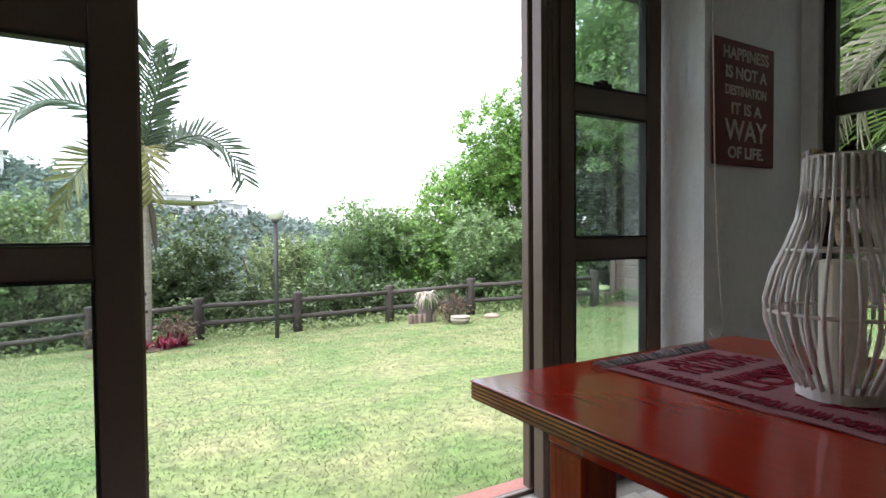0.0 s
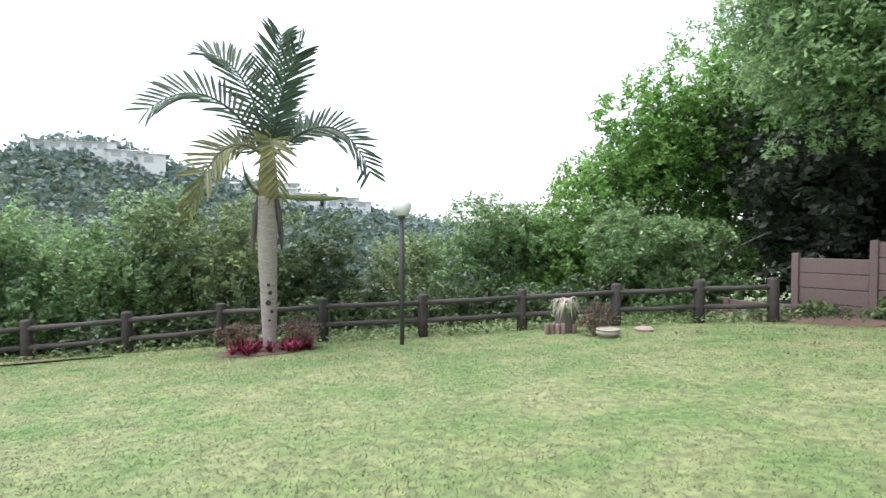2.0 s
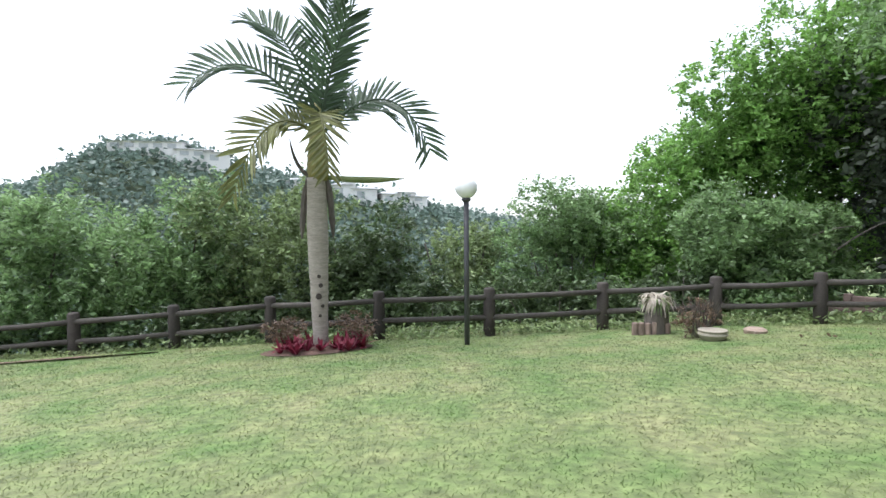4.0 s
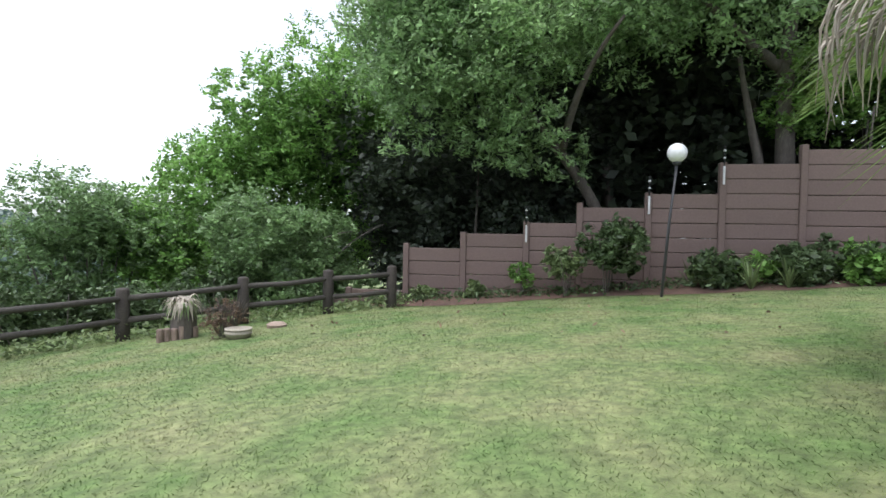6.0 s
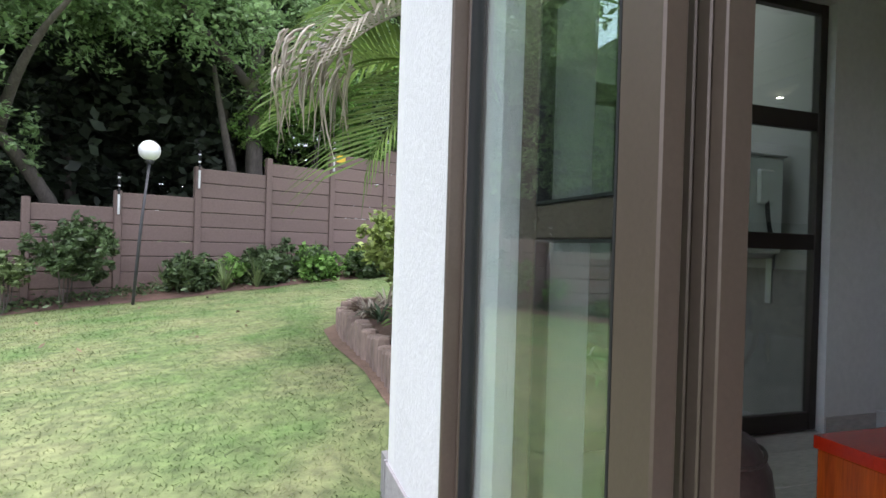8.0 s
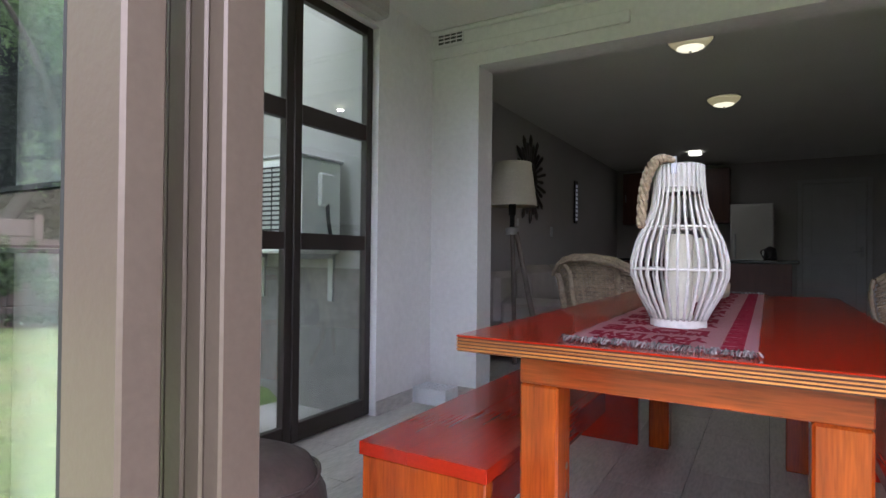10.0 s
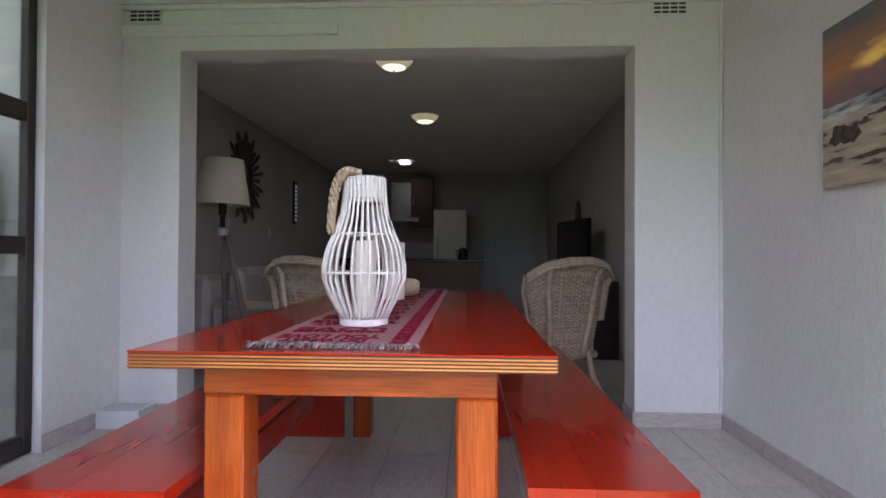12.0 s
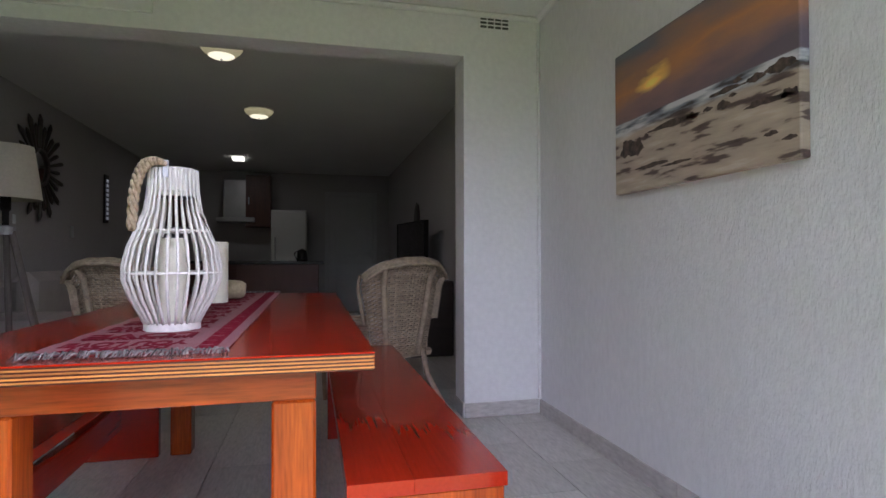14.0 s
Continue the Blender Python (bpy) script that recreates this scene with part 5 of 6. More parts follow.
bm = bmesh.new()
near, rear = [], []
for i in range(30):
    s = -0.6 + 15.5 * i / 29
    w = 1.15 + 0.25 * math.sin(s * 1.3) + (0.35 if s > 7 else 0)
    x, y = wall_spot(s, w)
    near.append(bm.verts.new((x, y, zg(x, y) + 0.012)))
    x, y = wall_spot(s, 0.0)
    rear.append(bm.verts.new((x, y, zg(x, y) + 0.12)))
for i in range(29):
    bm.faces.new((near[i], near[i + 1], rear[i + 1], rear[i]))
tagged(part("wall_bed_soil", bm, SOIL), "dry soil strip along the foot of the wall", "soil", kind="structure")
for s, d, w, h, sd, m, count in ((4.3, 0.6, 1.0, 1.35, 70, LEAF_MID, 4200), (3.5, 0.7, 0.6, 0.95, 71, LEAF_GREY, 1900), (2.6, 0.5, 0.3, 0.85, 72, LEAF_BRIGHT, 700), (1.6, 0.4, 0.35, 0.3, 73, LEAF_GREY, 700), (0.6, 0.4, 0.4, 0.25, 74, LEAF_GREY, 700)):
    x, y = wall_spot(s, d)
    tree("wall_shrub", x, y, "leafy shrub growing against the precast wall", [(((dx * w, 0, -0.05), (dx * 1.4 * w, -0.05, h * 0.4), (dx * 2.6 * w, 0, h * 0.85)), 0.016, 0.007) for dx in (-0.25, -0.1, 0.05, 0.2)], lumps(-0.45 * w, 0.45 * w, -0.5 * w, 0.5 * w, 0.45 * h, 0.85 * h, 0.33 * w + 0.05, 8, sd), count, 0.13, m, "shrub", shell=0.3)
for i in range(34):
    s = rng.uniform(6.0, 14.5)
    d = rng.uniform(0.3, 1.45)
    x, y = wall_spot(s, d)
    h = 0.5 + 0.2 * rng.uniform() + 0.1 * (1 - d)
    t = thing("ground_cover_plant", x, y, zg(x, y), "low bright green leafy plant along the wall", "plant", "plants along the wall")
    quads_mesh("leaves", leaf_quads(clump_points([(0, 0, h * 0.55, 0.42, 0.42, h * 0.6)], 800, 0.35), 0.14, 0.5), (LEAF_BRIGHT, LEAF_MID, LEAF_MID)[i % 3], t)
for s, d in ((6.2, 0.9), (5.9, 0.6), (6.8, 1.1), (7.4, 1.2)):
    x, y = wall_spot(s, d)
    t = thing("spiky_plant", x, y, zg(x, y), "spiky grey-green rosette by the wall", "plant", "plants along the wall")
    tuft(t, "leaves", 0, 0, 0, 30, 0.6, 0.04, LEAF_GREY, 0.6, 0.8)

wl_s = rng.uniform(-0.8, 14.5, 4200)
wl_d = np.abs(rng.normal(size=4200)) * 0.45 + 0.1
wp = np.array([wall_spot(s, d) for s, d in zip(wl_s, wl_d)])
wz = np.array([zg(x, y) + 0.07 + abs(rng.normal()) * 0.07 for x, y in wp])
tagged(quads_mesh("wall_weeds", leaf_quads(np.column_stack([wp, wz]), 0.1, 0.4), LEAF_MID), "low weeds and litter along the foot of the wall", "weeds", kind="stuff")

# planter of split logs, shallow bowl
planter = log_edge("log_planter", [(5.39, 10.5), (6.0, 10.3)], 0.19, 0.05, "low log-edged planter with a drooping dry plant")
droop = thing("drooping_plant", 5.83, 10.5, zg(5.83, 10.5), "wilted straw-coloured strap plant behind the log planter", "plant")
for count, m, r0, z1 in ((110, PALM_DRY, 0.25, 0.46), (70, LEAF_GREY, 0.24, 0.36)):
    bm = bmesh.new()
    for _ in range(count):
        a = rng.uniform(0, 2 * math.pi)
        r = r0 * rng.uniform(0.5, 1.15)
        d = Vector((math.cos(a), math.sin(a), 0))
        sd = Vector((-math.sin(a), math.cos(a), 0)) * 0.017
        line = curve3((0, 0, z1), d * r * 0.8 + Vector((0, 0, z1 + rng.uniform(0.22, 0.38))), d * r * 1.2 + Vector((0, 0, rng.uniform(0.28, 0.58))), 6)
        rows = [(bm.verts.new(q - sd * k), bm.verts.new(q + sd * k)) for q, k in zip(line, (0.5, 1.0, 1.2, 1.0, 0.8, 0.1))]
        for p, q in zip(rows, rows[1:]):
            bm.faces.new((p[0], p[1], q[1], q[0]))
    part("leaves", bm, m, droop)
part("stump", lathe([(0.2, -0.1), (0.19, 0.3), (0.12, 0.5), (0.02, 0.52)], 12), BARK, droop)
bowl = thing("planter_bowl", 5.98, 9.37, zg(5.98, 9.37), "shallow cream concrete bowl on the lawn", "plant pot")
part("bowl", lathe([(0.16, 0), (0.2, 0.02), (0.235, 0.08), (0.25, 0.09), (0.25, 0.12), (0.235, 0.13), (0.235, 0.155), (0.25, 0.16), (0.245, 0.18), (0.2, 0.17), (0.02, 0.15)], 28), mat("cream_concrete", (0.36, 0.32, 0.26), 0.85, vary=0.2, scale=6, bump=0.3), bowl, smooth=True)
bowl.scale = (0.8, 0.8, 0.85)
dry2 = thing("lavender_bush", 6.0, 9.75, zg(6.0, 9.75), "dry grey-brown twiggy bush behind the bowl", "shrub")
quads_mesh("leaves", leaf_quads(clump_points([(-0.1, 0, 0.3, 0.3, 0.22, 0.3), (0.25, 0.1, 0.28, 0.25, 0.2, 0.26)], 1700, 0.25), 0.055, 0.3), TWIG, dry2)
bm = bmesh.new()
for i in range(60):
    a = rng.uniform(0, 2 * math.pi)
    r = rng.uniform(0.05, 0.4)
    tube([(0.05 + 0.1 * math.cos(a), 0.1 * math.sin(a), 0), (0.05 + r * 0.7 * math.cos(a), r * 0.6 * math.sin(a), 0.35), (0.05 + r * math.cos(a), r * math.sin(a), rng.uniform(0.45, 0.65))], 0.004, 3, bm)
part("twig", bm, BARK, dry2)["kind"] = "stuff"
tagged(part("flat_stone", lathe([(0.16, -0.02), (0.17, 0.05), (0.12, 0.08), (0.02, 0.085)], 11, None, 0, 0, 0.15), mat("field_stone", (0.33, 0.25, 0.2), 0.9, vary=0.2)), "flat brown stone lying by the fence", "stone").matrix_basis = pose(6.95, 9.65, zg(6.95, 9.65))
# leaf litter and weeds under the fence
lit = np.stack([rng.uniform(-8, 10.5, 5000), np.zeros(5000), np.zeros(5000)], axis=1)
fx, fy = [p[0] for p in POSTS], [p[1] for p in POSTS]
lit[:, 1] = np.interp(lit[:, 0], fx, fy) + rng.normal(size=5000) * 0.3 + 0.3
lit[:, 2] = [zg(x, y) + 0.02 + abs(rng.normal()) * 0.09 for x, y in lit[:, :2]]
tagged(quads_mesh("fence_weeds", leaf_quads(lit, 0.11, 0.4), LEAF_GREY), "weeds and fallen leaves under the fence", "weeds", kind="stuff")
fl = np.stack([rng.uniform(6, 13, 90), rng.uniform(2.5, 9.5, 90), np.zeros(90)], axis=1)
fl[:, 2] = [zg(x, y) + 0.05 for x, y in fl[:, :2]]
tagged(quads_mesh("fallen_leaves", leaf_quads(fl, 0.07, 0.5), TWIG), "scattered fallen leaves on the lawn", "leaves", kind="stuff")

bm = bmesh.new()
bare = [(-9.5, 12.6), (-7.0, 12.5), (-5.0, 12.35), (-3.4, 12.3), (-2.2, 12.6)]
va = [bm.verts.new((x, y + 0.1 * math.sin(3 * x), zg(x, y) + 0.03)) for x, y in bare]
vb = [bm.verts.new((x, y + 0.9, zg(x, y + 0.9) + 0.03)) for x, y in bare]
for i in range(len(bare) - 1):
    bm.faces.new((va[i], va[i + 1], vb[i + 1], vb[i]))
tagged(part("bare_patch", bm, bpy.data.materials["red_soil"]), "bare reddish soil patch along the fence", "soil", kind="structure")

# ---- grass ----
def grass(n, x0, x1, y0, y1, h, w):
    p = np.stack([rng.uniform(x0, x1, n), y0 + (y1 - y0) * rng.uniform(0, 1, n) ** 1.4, np.zeros(n)], axis=1)
    keep = ~((p[:, 1] < 1.68) & (p[:, 0] < 7.75)) & ~((p[:, 1] < 2.04) & (p[:, 0] < 2.6)) & ~((p[:, 0] >= 7.75) & (p[:, 1] < 1.4 - 0.95 * (p[:, 0] - 7.75)))
    p = p[keep]
    n = len(p)
    x, y = np.clip(p[:, 0], -8, 16), np.clip(p[:, 1], -12, 13)
    p[:, 2] = -0.024 - 0.08 * y + 0.022 * x + 0.03 * np.sin(0.7 * p[:, 0] + 0.4 * p[:, 1]) * np.sin(0.5 * p[:, 1] - 0.2 * p[:, 0]) - 0.004
    a = rng.uniform(0, 2 * math.pi, n)
    s = h * rng.uniform(0.5, 1.3, n)[:, None] * (1 + 0.03 * p[:, 1:2])
    w = w * (1 + 0.1 * p[:, 1:2])
    lean = rng.uniform(0.7, 2.0, n)[:, None]
    d = np.stack([np.cos(a), np.sin(a), np.zeros(n)], axis=1)
    sd = np.stack([-np.sin(a), np.cos(a), np.zeros(n)], axis=1) * w * 0.5
    top = p + d * s * lean + np.array([0, 0, 1.0]) * s
    mid = p + d * s * lean * 0.35 + np.array([0, 0, 0.6]) * s
    return np.stack([p - sd, p + sd, mid + sd * 0.8, top], axis=1)


blades = grass(430000, -9.0, 14.0, -0.6, 13.4, 0.016, 0.0046)
tagged(quads_mesh("grass", blades, GRASS), "short patchy green and straw-coloured lawn grass", "grass", kind="stuff")

# ---- air conditioner, crate, pouffe, vents ----
APPL = mat("appliance_white", (0.72, 0.72, 0.7), 0.45, vary=0.05)
ac = thing("air_conditioner", 3.75, -0.3, 1.02, "white outdoor air conditioner unit on a wall bracket", "air conditioner")
part("casing", boxes((-0.42, 0.42, -0.2, 0.15, 0.0, 0.56), bevel=0.015), APPL, ac)
part("grille", boxes(*[(-0.36, 0.12, 0.152, 0.158, 0.05 + 0.028 * i, 0.06 + 0.028 * i) for i in range(17)], *[(-0.36 + 0.08 * i, -0.355 + 0.08 * i, 0.158, 0.162, 0.05, 0.51) for i in range(7)]), GASKET, ac, "dark fan grille")
part("service_cover", boxes((-0.45, -0.42, -0.1, 0.02, 0.28, 0.48), bevel=0.012), APPL, ac)
part("top_cover", boxes((-0.43, 0.43, -0.21, 0.16, 0.56, 0.575), bevel=0.005), mat("appliance_grey", (0.4, 0.4, 0.4), 0.5), ac)
part("pipe", tube(curve3((-0.44, -0.05, 0.3), (-0.46, -0.05, 0.02), (-0.44, -0.16, 0.06), 10), 0.012, 8), GASKET, ac, "black insulated pipe", smooth=True)
part("bracket", boxes((-0.33, -0.29, -0.26, 0.15, -0.03, 0.0), (0.29, 0.33, -0.26, 0.15, -0.03, 0.0), (-0.33, -0.29, -0.26, -0.225, -0.3, 0.0), (0.29, 0.33, -0.26, -0.225, -0.3, 0.0)), STEEL, ac)
# thin dark sheet paints the shade on the wall below the air conditioner
structure("outer_return_plinth", boxes((EX + 0.113, 7.0, -0.549, -0.535, -0.3, 0.93)), mat("wall_foot_shade", (0.2, 0.185, 0.17), 0.9, vary=0.2, scale=2, fine=20, bump=0.3), "thin dark sheet painted as shade on the outer wall's lower part", "wall")
structure("courtyard_paving", boxes((EX + 0.1, 7.0, -0.55, 0.15, -0.35, 0.02)), PLINTH, "grey paving strip under the air conditioner", "paving")
for x, y in ((3.5, 0.25), (3.9, 0.3), (4.3, 0.2)):
    t = thing("courtyard_plant", x, y, zg(x, y) + 0.15, "small green plant below the window", "plant", "plants below the window")
    tuft(t, "leaves", 0, 0, 0, 30, 0.34, 0.04, LEAF_DEEP, 0.8, 0.6)

crate = thing("plastic_crate", 2.85, -0.86, FLOOR, "small white perforated plastic crate on the tiles", "crate")
PLASTIC = mat("white_plastic", (0.68, 0.7, 0.73), 0.4, vary=0.05)
part("bottom", boxes((-0.12, 0.12, -0.08, 0.08, 0.0, 0.006)), PLASTIC, crate)
for a in ((-0.12, 0.12, 0.074, 0.08, 0.0065, 0.1), (-0.12, 0.12, -0.08, -0.074, 0.0065, 0.1), (-0.12, -0.114, -0.0735, 0.0735, 0.0065, 0.1), (0.114, 0.12, -0.0735, 0.0735, 0.0065, 0.1)):
    part("side", boxes(a, bevel=0.002), PLASTIC, crate)
bars = [(-0.113, 0.113, -0.073 + 0.034 * i, -0.063 + 0.034 * i, 0.093, 0.099) for i in range(5)] + [(-0.113 + 0.036 * i, -0.103 + 0.036 * i, -0.073, 0.073, 0.0935, 0.0985) for i in range(7)]
for b in bars:
    part("lid_bar", boxes(b), PLASTIC, crate)

LEATHER = mat("brown_leather", (0.075, 0.05, 0.045), 0.4, vary=0.25, scale=5, fine=60, bump=0.35, bump_scale=14)
pouf = thing("leather_pouffe", 2.3, 1.1, FLOOR, "slumped dark brown leather pouffe by the door", "pouffe")
bm = lathe([(0.2, 0.0), (0.245, 0.05), (0.255, 0.14), (0.24, 0.27), (0.2, 0.35), (0.12, 0.385), (0.02, 0.38)], 30, None, 0, 0, 0.03)
part("cushion", bm, LEATHER, pouf, smooth=True)
part("seam", tube([(0.222 * math.cos(a), 0.222 * math.sin(a), 0.318 + 0.006 * math.sin(5 * a)) for a in np.linspace(0, 2 * math.pi, 40)], 0.006, 6, cap=False), LEATHER, pouf)


def air_vent(x, label):
    t = thing("air_vent", x, BY, 2.4, label, "vent", "vents over the opening")
    part("plate", boxes((-0.1, 0.1, 0.0, 0.008, 0.0, 0.09), bevel=0.002), SMOOTH_PLASTER, t)
    # no holes here: dark plates on the surface paint the slots' shadow
    part("slots", boxes(*[(-0.088 + 0.046 * i, -0.05 + 0.046 * i, 0.0082, 0.0092, 0.012 + 0.024 * k, 0.026 + 0.024 * k) for i in range(4) for k in range(3)]), mat("slot_shadow", (0.06, 0.06, 0.06), 0.9), t, "thin dark plates standing for the shadow in the slots")


air_vent(2.845, "plaster air vent above the wide opening")
air_vent(-0.18, "plaster air vent above the wide opening")
tagged(part("cable_trunking", boxes((1.7, EX - 0.001, BY, BY + 0.02, 2.315, 2.385), bevel=0.004), SMOOTH_PLASTER), "pale trunking strip above the opening", "trim", kind="structure")
tagged(part("corner_conduit", boxes((WX + 0.001, WX + 0.018, BY + 0.001, BY + 0.018, FLOOR + 0.09, CEIL), bevel=0.003), SMOOTH_PLASTER), "thin white conduit in the room's corner", "conduit", kind="structure")
structure("cornice", boxes((WX, EX, BY, BY + 0.045, CEIL - 0.03, CEIL), (WX, WX + 0.045, BY + 0.046, 1.6, CEIL - 0.03, CEIL), bevel=0.012), CEILING, "small white plaster cornice", "cornice")

# ---- lounge ----
WICKER = mat("grey_wicker", (0.42, 0.325, 0.23), 0.8, vary=0.3, scale=30, fine=120, second=(0.2, 0.16, 0.12), island=0.2)
CUSH = mat("cream_cushion", (0.6, 0.58, 0.54), 0.9, vary=0.08, scale=8, bump=0.2)


def wicker_chair(x, y, rz, label):
    """Armchair facing -y before it is turned: woven curved back, arms, seat and splayed legs."""
    t = thing("wicker_armchair", x, y, FLOOR, label, "armchair", "wicker chairs at the table's end", rz)

    def back(u, v):
        # u from -1 to 1 across, v from 0 to 1 up: narrow at the seat, flaring to winged shoulders
        w = 0.2 + 0.12 * v ** 0.8
        roll = 0.05 * max(0, v - 0.85) / 0.15
        return Vector((u * w, 0.24 + 0.12 * v - 0.12 * u * u * v + roll, 0.34 + v * (0.6 - 0.07 * u ** 4)))

    bm = bmesh.new()
    for i in range(46):
        v = i / 45
        tube([back(u, v) + Vector((0, 0.007 * math.sin(26 * u + (i % 2) * math.pi), 0)) for u in np.linspace(-1, 1, 30)], 0.0062, 4, bm)
    for u in np.linspace(-0.95, 0.95, 19):
        tube([back(u, v) for v in np.linspace(0, 1, 8)], 0.005, 4, bm)
    tagged(part("woven_back", bm, WICKER, t), kind="stuff")
    for u in (-0.62, 0.62):
        part("back_stake", tube([back(u, v) + Vector((0, 0.022, 0)) for v in np.linspace(0, 0.97, 10)], 0.02, 8), WICKER, t, smooth=True)
    for q in range(6):
        part("rolled_rim", tube([back(u, 1.0) + Vector((0, 0.012 * q - 0.01, 0.014 - 0.003 * (q - 2) ** 2 + 0.014 * math.cos(2.6 * u) + 0.003 * math.sin(14 * u + 2 * q))) for u in np.linspace(-1.05, 1.05, 26)], 0.0125, 6), WICKER, t, smooth=True)
        for s in (-1, 1):
            part("shoulder_strand", tube([back(s * 1.03, v) + Vector((s * 0.005 * q, 0.008 * q - 0.02, 0.003 * math.sin(9 * v + q))) for v in np.linspace(0.42, 1.0, 10)], 0.0115, 6), WICKER, t, smooth=True)
    for s in (-1, 1):
        for q in range(3):
            part("arm", tube(curve3(back(s * 1.03, 0.45) + Vector((s * 0.012 * q, 0, 0)), (s * (0.4 + 0.015 * q), 0.1, 0.56), (s * (0.43 + 0.015 * q), -0.27, 0.60 - 0.012 * q), 12), 0.015, 6), WICKER, t, smooth=True)
        bm = bmesh.new()
        for i in range(16):
            z = 0.36 + 0.24 * i / 15
            tube([(s * 0.24, 0.22, z), (s * (0.3 + 0.3 * (z - 0.36)), 0.0, z), (s * (0.32 + 0.4 * (z - 0.36)), -0.26, z - 0.01)], 0.0085, 4, bm)
        tagged(part("woven_side", bm, WICKER, t), kind="stuff")
        part("front_leg", tube([(s * 0.29, -0.27, 0.0), (s * 0.31, -0.27, 0.3), (s * 0.42, -0.27, 0.59)], 0.017, 8), WICKER, t, smooth=True)
        part("back_leg", tube([(s * 0.27, 0.36, 0.0), (s * 0.2, 0.27, 0.2), (s * 0.19, 0.24, 0.36)], 0.019, 8), WICKER, t, smooth=True)
    part("seat", boxes((-0.28, 0.28, -0.28, 0.24, 0.31, 0.36), bevel=0.015), WICKER, t)
    part("cushion", boxes((-0.26, 0.26, -0.28, 0.22, 0.362, 0.45), bevel=0.035), CUSH, t, "cream seat cushion")
    t.scale = (0.95, 0.92, 0.97)
    return t


wicker_chair(0.44, -1.52, 27, "grey woven wicker armchair with a cream cushion")
wicker_chair(1.9, -1.66, -20, "grey woven wicker armchair standing before the sofa")

SHADE = mat("lamp_shade_linen", (0.62, 0.58, 0.48), 0.9, vary=0.08, scale=60, fine=200)
WOOD_GREY = mat("weathered_tripod_wood", (0.2, 0.17, 0.15), 0.7, vary=0.2, scale=6, stretch=(4, 4, 0.6))
fl_lamp = thing("floor_lamp", 2.83, -2.0, FLOOR, "tripod floor lamp with a cream drum shade", "floor lamp")
shd = bmesh.new()
for r0, r1, fl in ((0.2, 0.15, False), (0.194, 0.144, True)):
    a = [shd.verts.new((r0 * math.cos(2 * math.pi * i / 36), r0 * math.sin(2 * math.pi * i / 36), 1.33)) for i in range(36)]
    b = [shd.verts.new((r1 * math.cos(2 * math.pi * i / 36), r1 * math.sin(2 * math.pi * i / 36), 1.68)) for i in range(36)]
    for i in range(36):
        f = (a[i], a[(i + 1) % 36], b[(i + 1) % 36], b[i])
        shd.faces.new(f[::-1] if fl else f)
part("shade", shd, SHADE, fl_lamp, "cream fabric shade", smooth=True)
part("lamp_holder", lathe([(0.02, 1.15), (0.02, 1.25), (0.03, 1.26), (0.03, 1.4), (0.01, 1.42)], 12), GASKET, fl_lamp)
part("hub", lathe([(0.05, 1.1), (0.055, 1.15), (0.03, 1.16)], 16), STEEL, fl_lamp)
for a in (3.2, 3.6, 5.0):
    part("leg", tube([(0.03 * math.cos(a), 0.03 * math.sin(a), 1.14), (0.27 * math.cos(a), 0.27 * math.sin(a), 0.0)], 0.02, 8), WOOD_GREY, fl_lamp)
part("price_tag", boxes((-0.06, -0.058, 0.0, 0.04, 1.17, 1.23)), PLASTIC, fl_lamp, "small white paper tag")

DARKM = mat("dark_metal", (0.09, 0.078, 0.07), 0.45, metal=0.5, vary=0.2)
sunb = thing("sunburst_mirror", 3.315, -3.57, 1.86, "dark metal sunburst mirror on the grey wall", "mirror")
for i in range(28):
    a = 2 * math.pi * i / 28
    l = 0.49 if i % 2 else 0.4
    bm = tube([(-0.012, 0.16 * math.cos(a), 0.16 * math.sin(a)), (-0.02, 0.9 * l * math.cos(a), 0.9 * l * math.sin(a)), (-0.015, l * math.cos(a), l * math.sin(a))], [0.012, 0.02, 0.006], 6)
    part("ray", bm, DARKM, sunb)
part("rim", tube([(-0.02, 0.16 * math.cos(a), 0.16 * math.sin(a)) for a in np.linspace(0, 2 * math.pi, 33)], 0.018, 8, cap=False), DARKM, sunb, smooth=True)
mir = bpy.data.materials.new("mirror_glass")
mir.use_nodes = True
mir.node_tree.nodes["Principled BSDF"].inputs["Metallic"].default_value = 1
mir.node_tree.nodes["Principled BSDF"].inputs["Roughness"].default_value = 0.03
mb = lathe([(0.15, 0.0), (0.15, 0.012), (0.02, 0.014)], 32)
part("mirror_disc", mb, mir, sunb).matrix_basis = pose(0, 0, 0, 0, -90, 0)

FABRIC = mat("taupe_fabric", (0.42, 0.385, 0.36), 0.95, vary=0.12, scale=6, fine=120, bump=0.3, bump_scale=160)
sofa = thing("sofa", 2.82, -3.27, FLOOR, "low taupe fabric sofa along the grey wall", "sofa")
part("base", boxes((-0.48, 0.46, -1.0, 1.0, 0.05, 0.3), bevel=0.03), FABRIC, sofa)
part("backrest", boxes((0.25, 0.46, -1.0, 1.0, 0.301, 0.78), bevel=0.05), FABRIC, sofa)
for a, b in ((-1.0, -0.78), (0.78, 1.0)):
    part("armrest", boxes((-0.48, 0.248, a, b, 0.301, 0.56), bevel=0.05), FABRIC, sofa)
for a, b in ((-0.775, -0.005), (0.005, 0.775)):
    part("seat_cushion", boxes((-0.47, 0.245, a, b, 0.302, 0.44), bevel=0.04), FABRIC, sofa)
    part("back_cushion", boxes((0.06, 0.246, a + 0.02, b - 0.02, 0.442, 0.84), bevel=0.07), FABRIC, sofa)

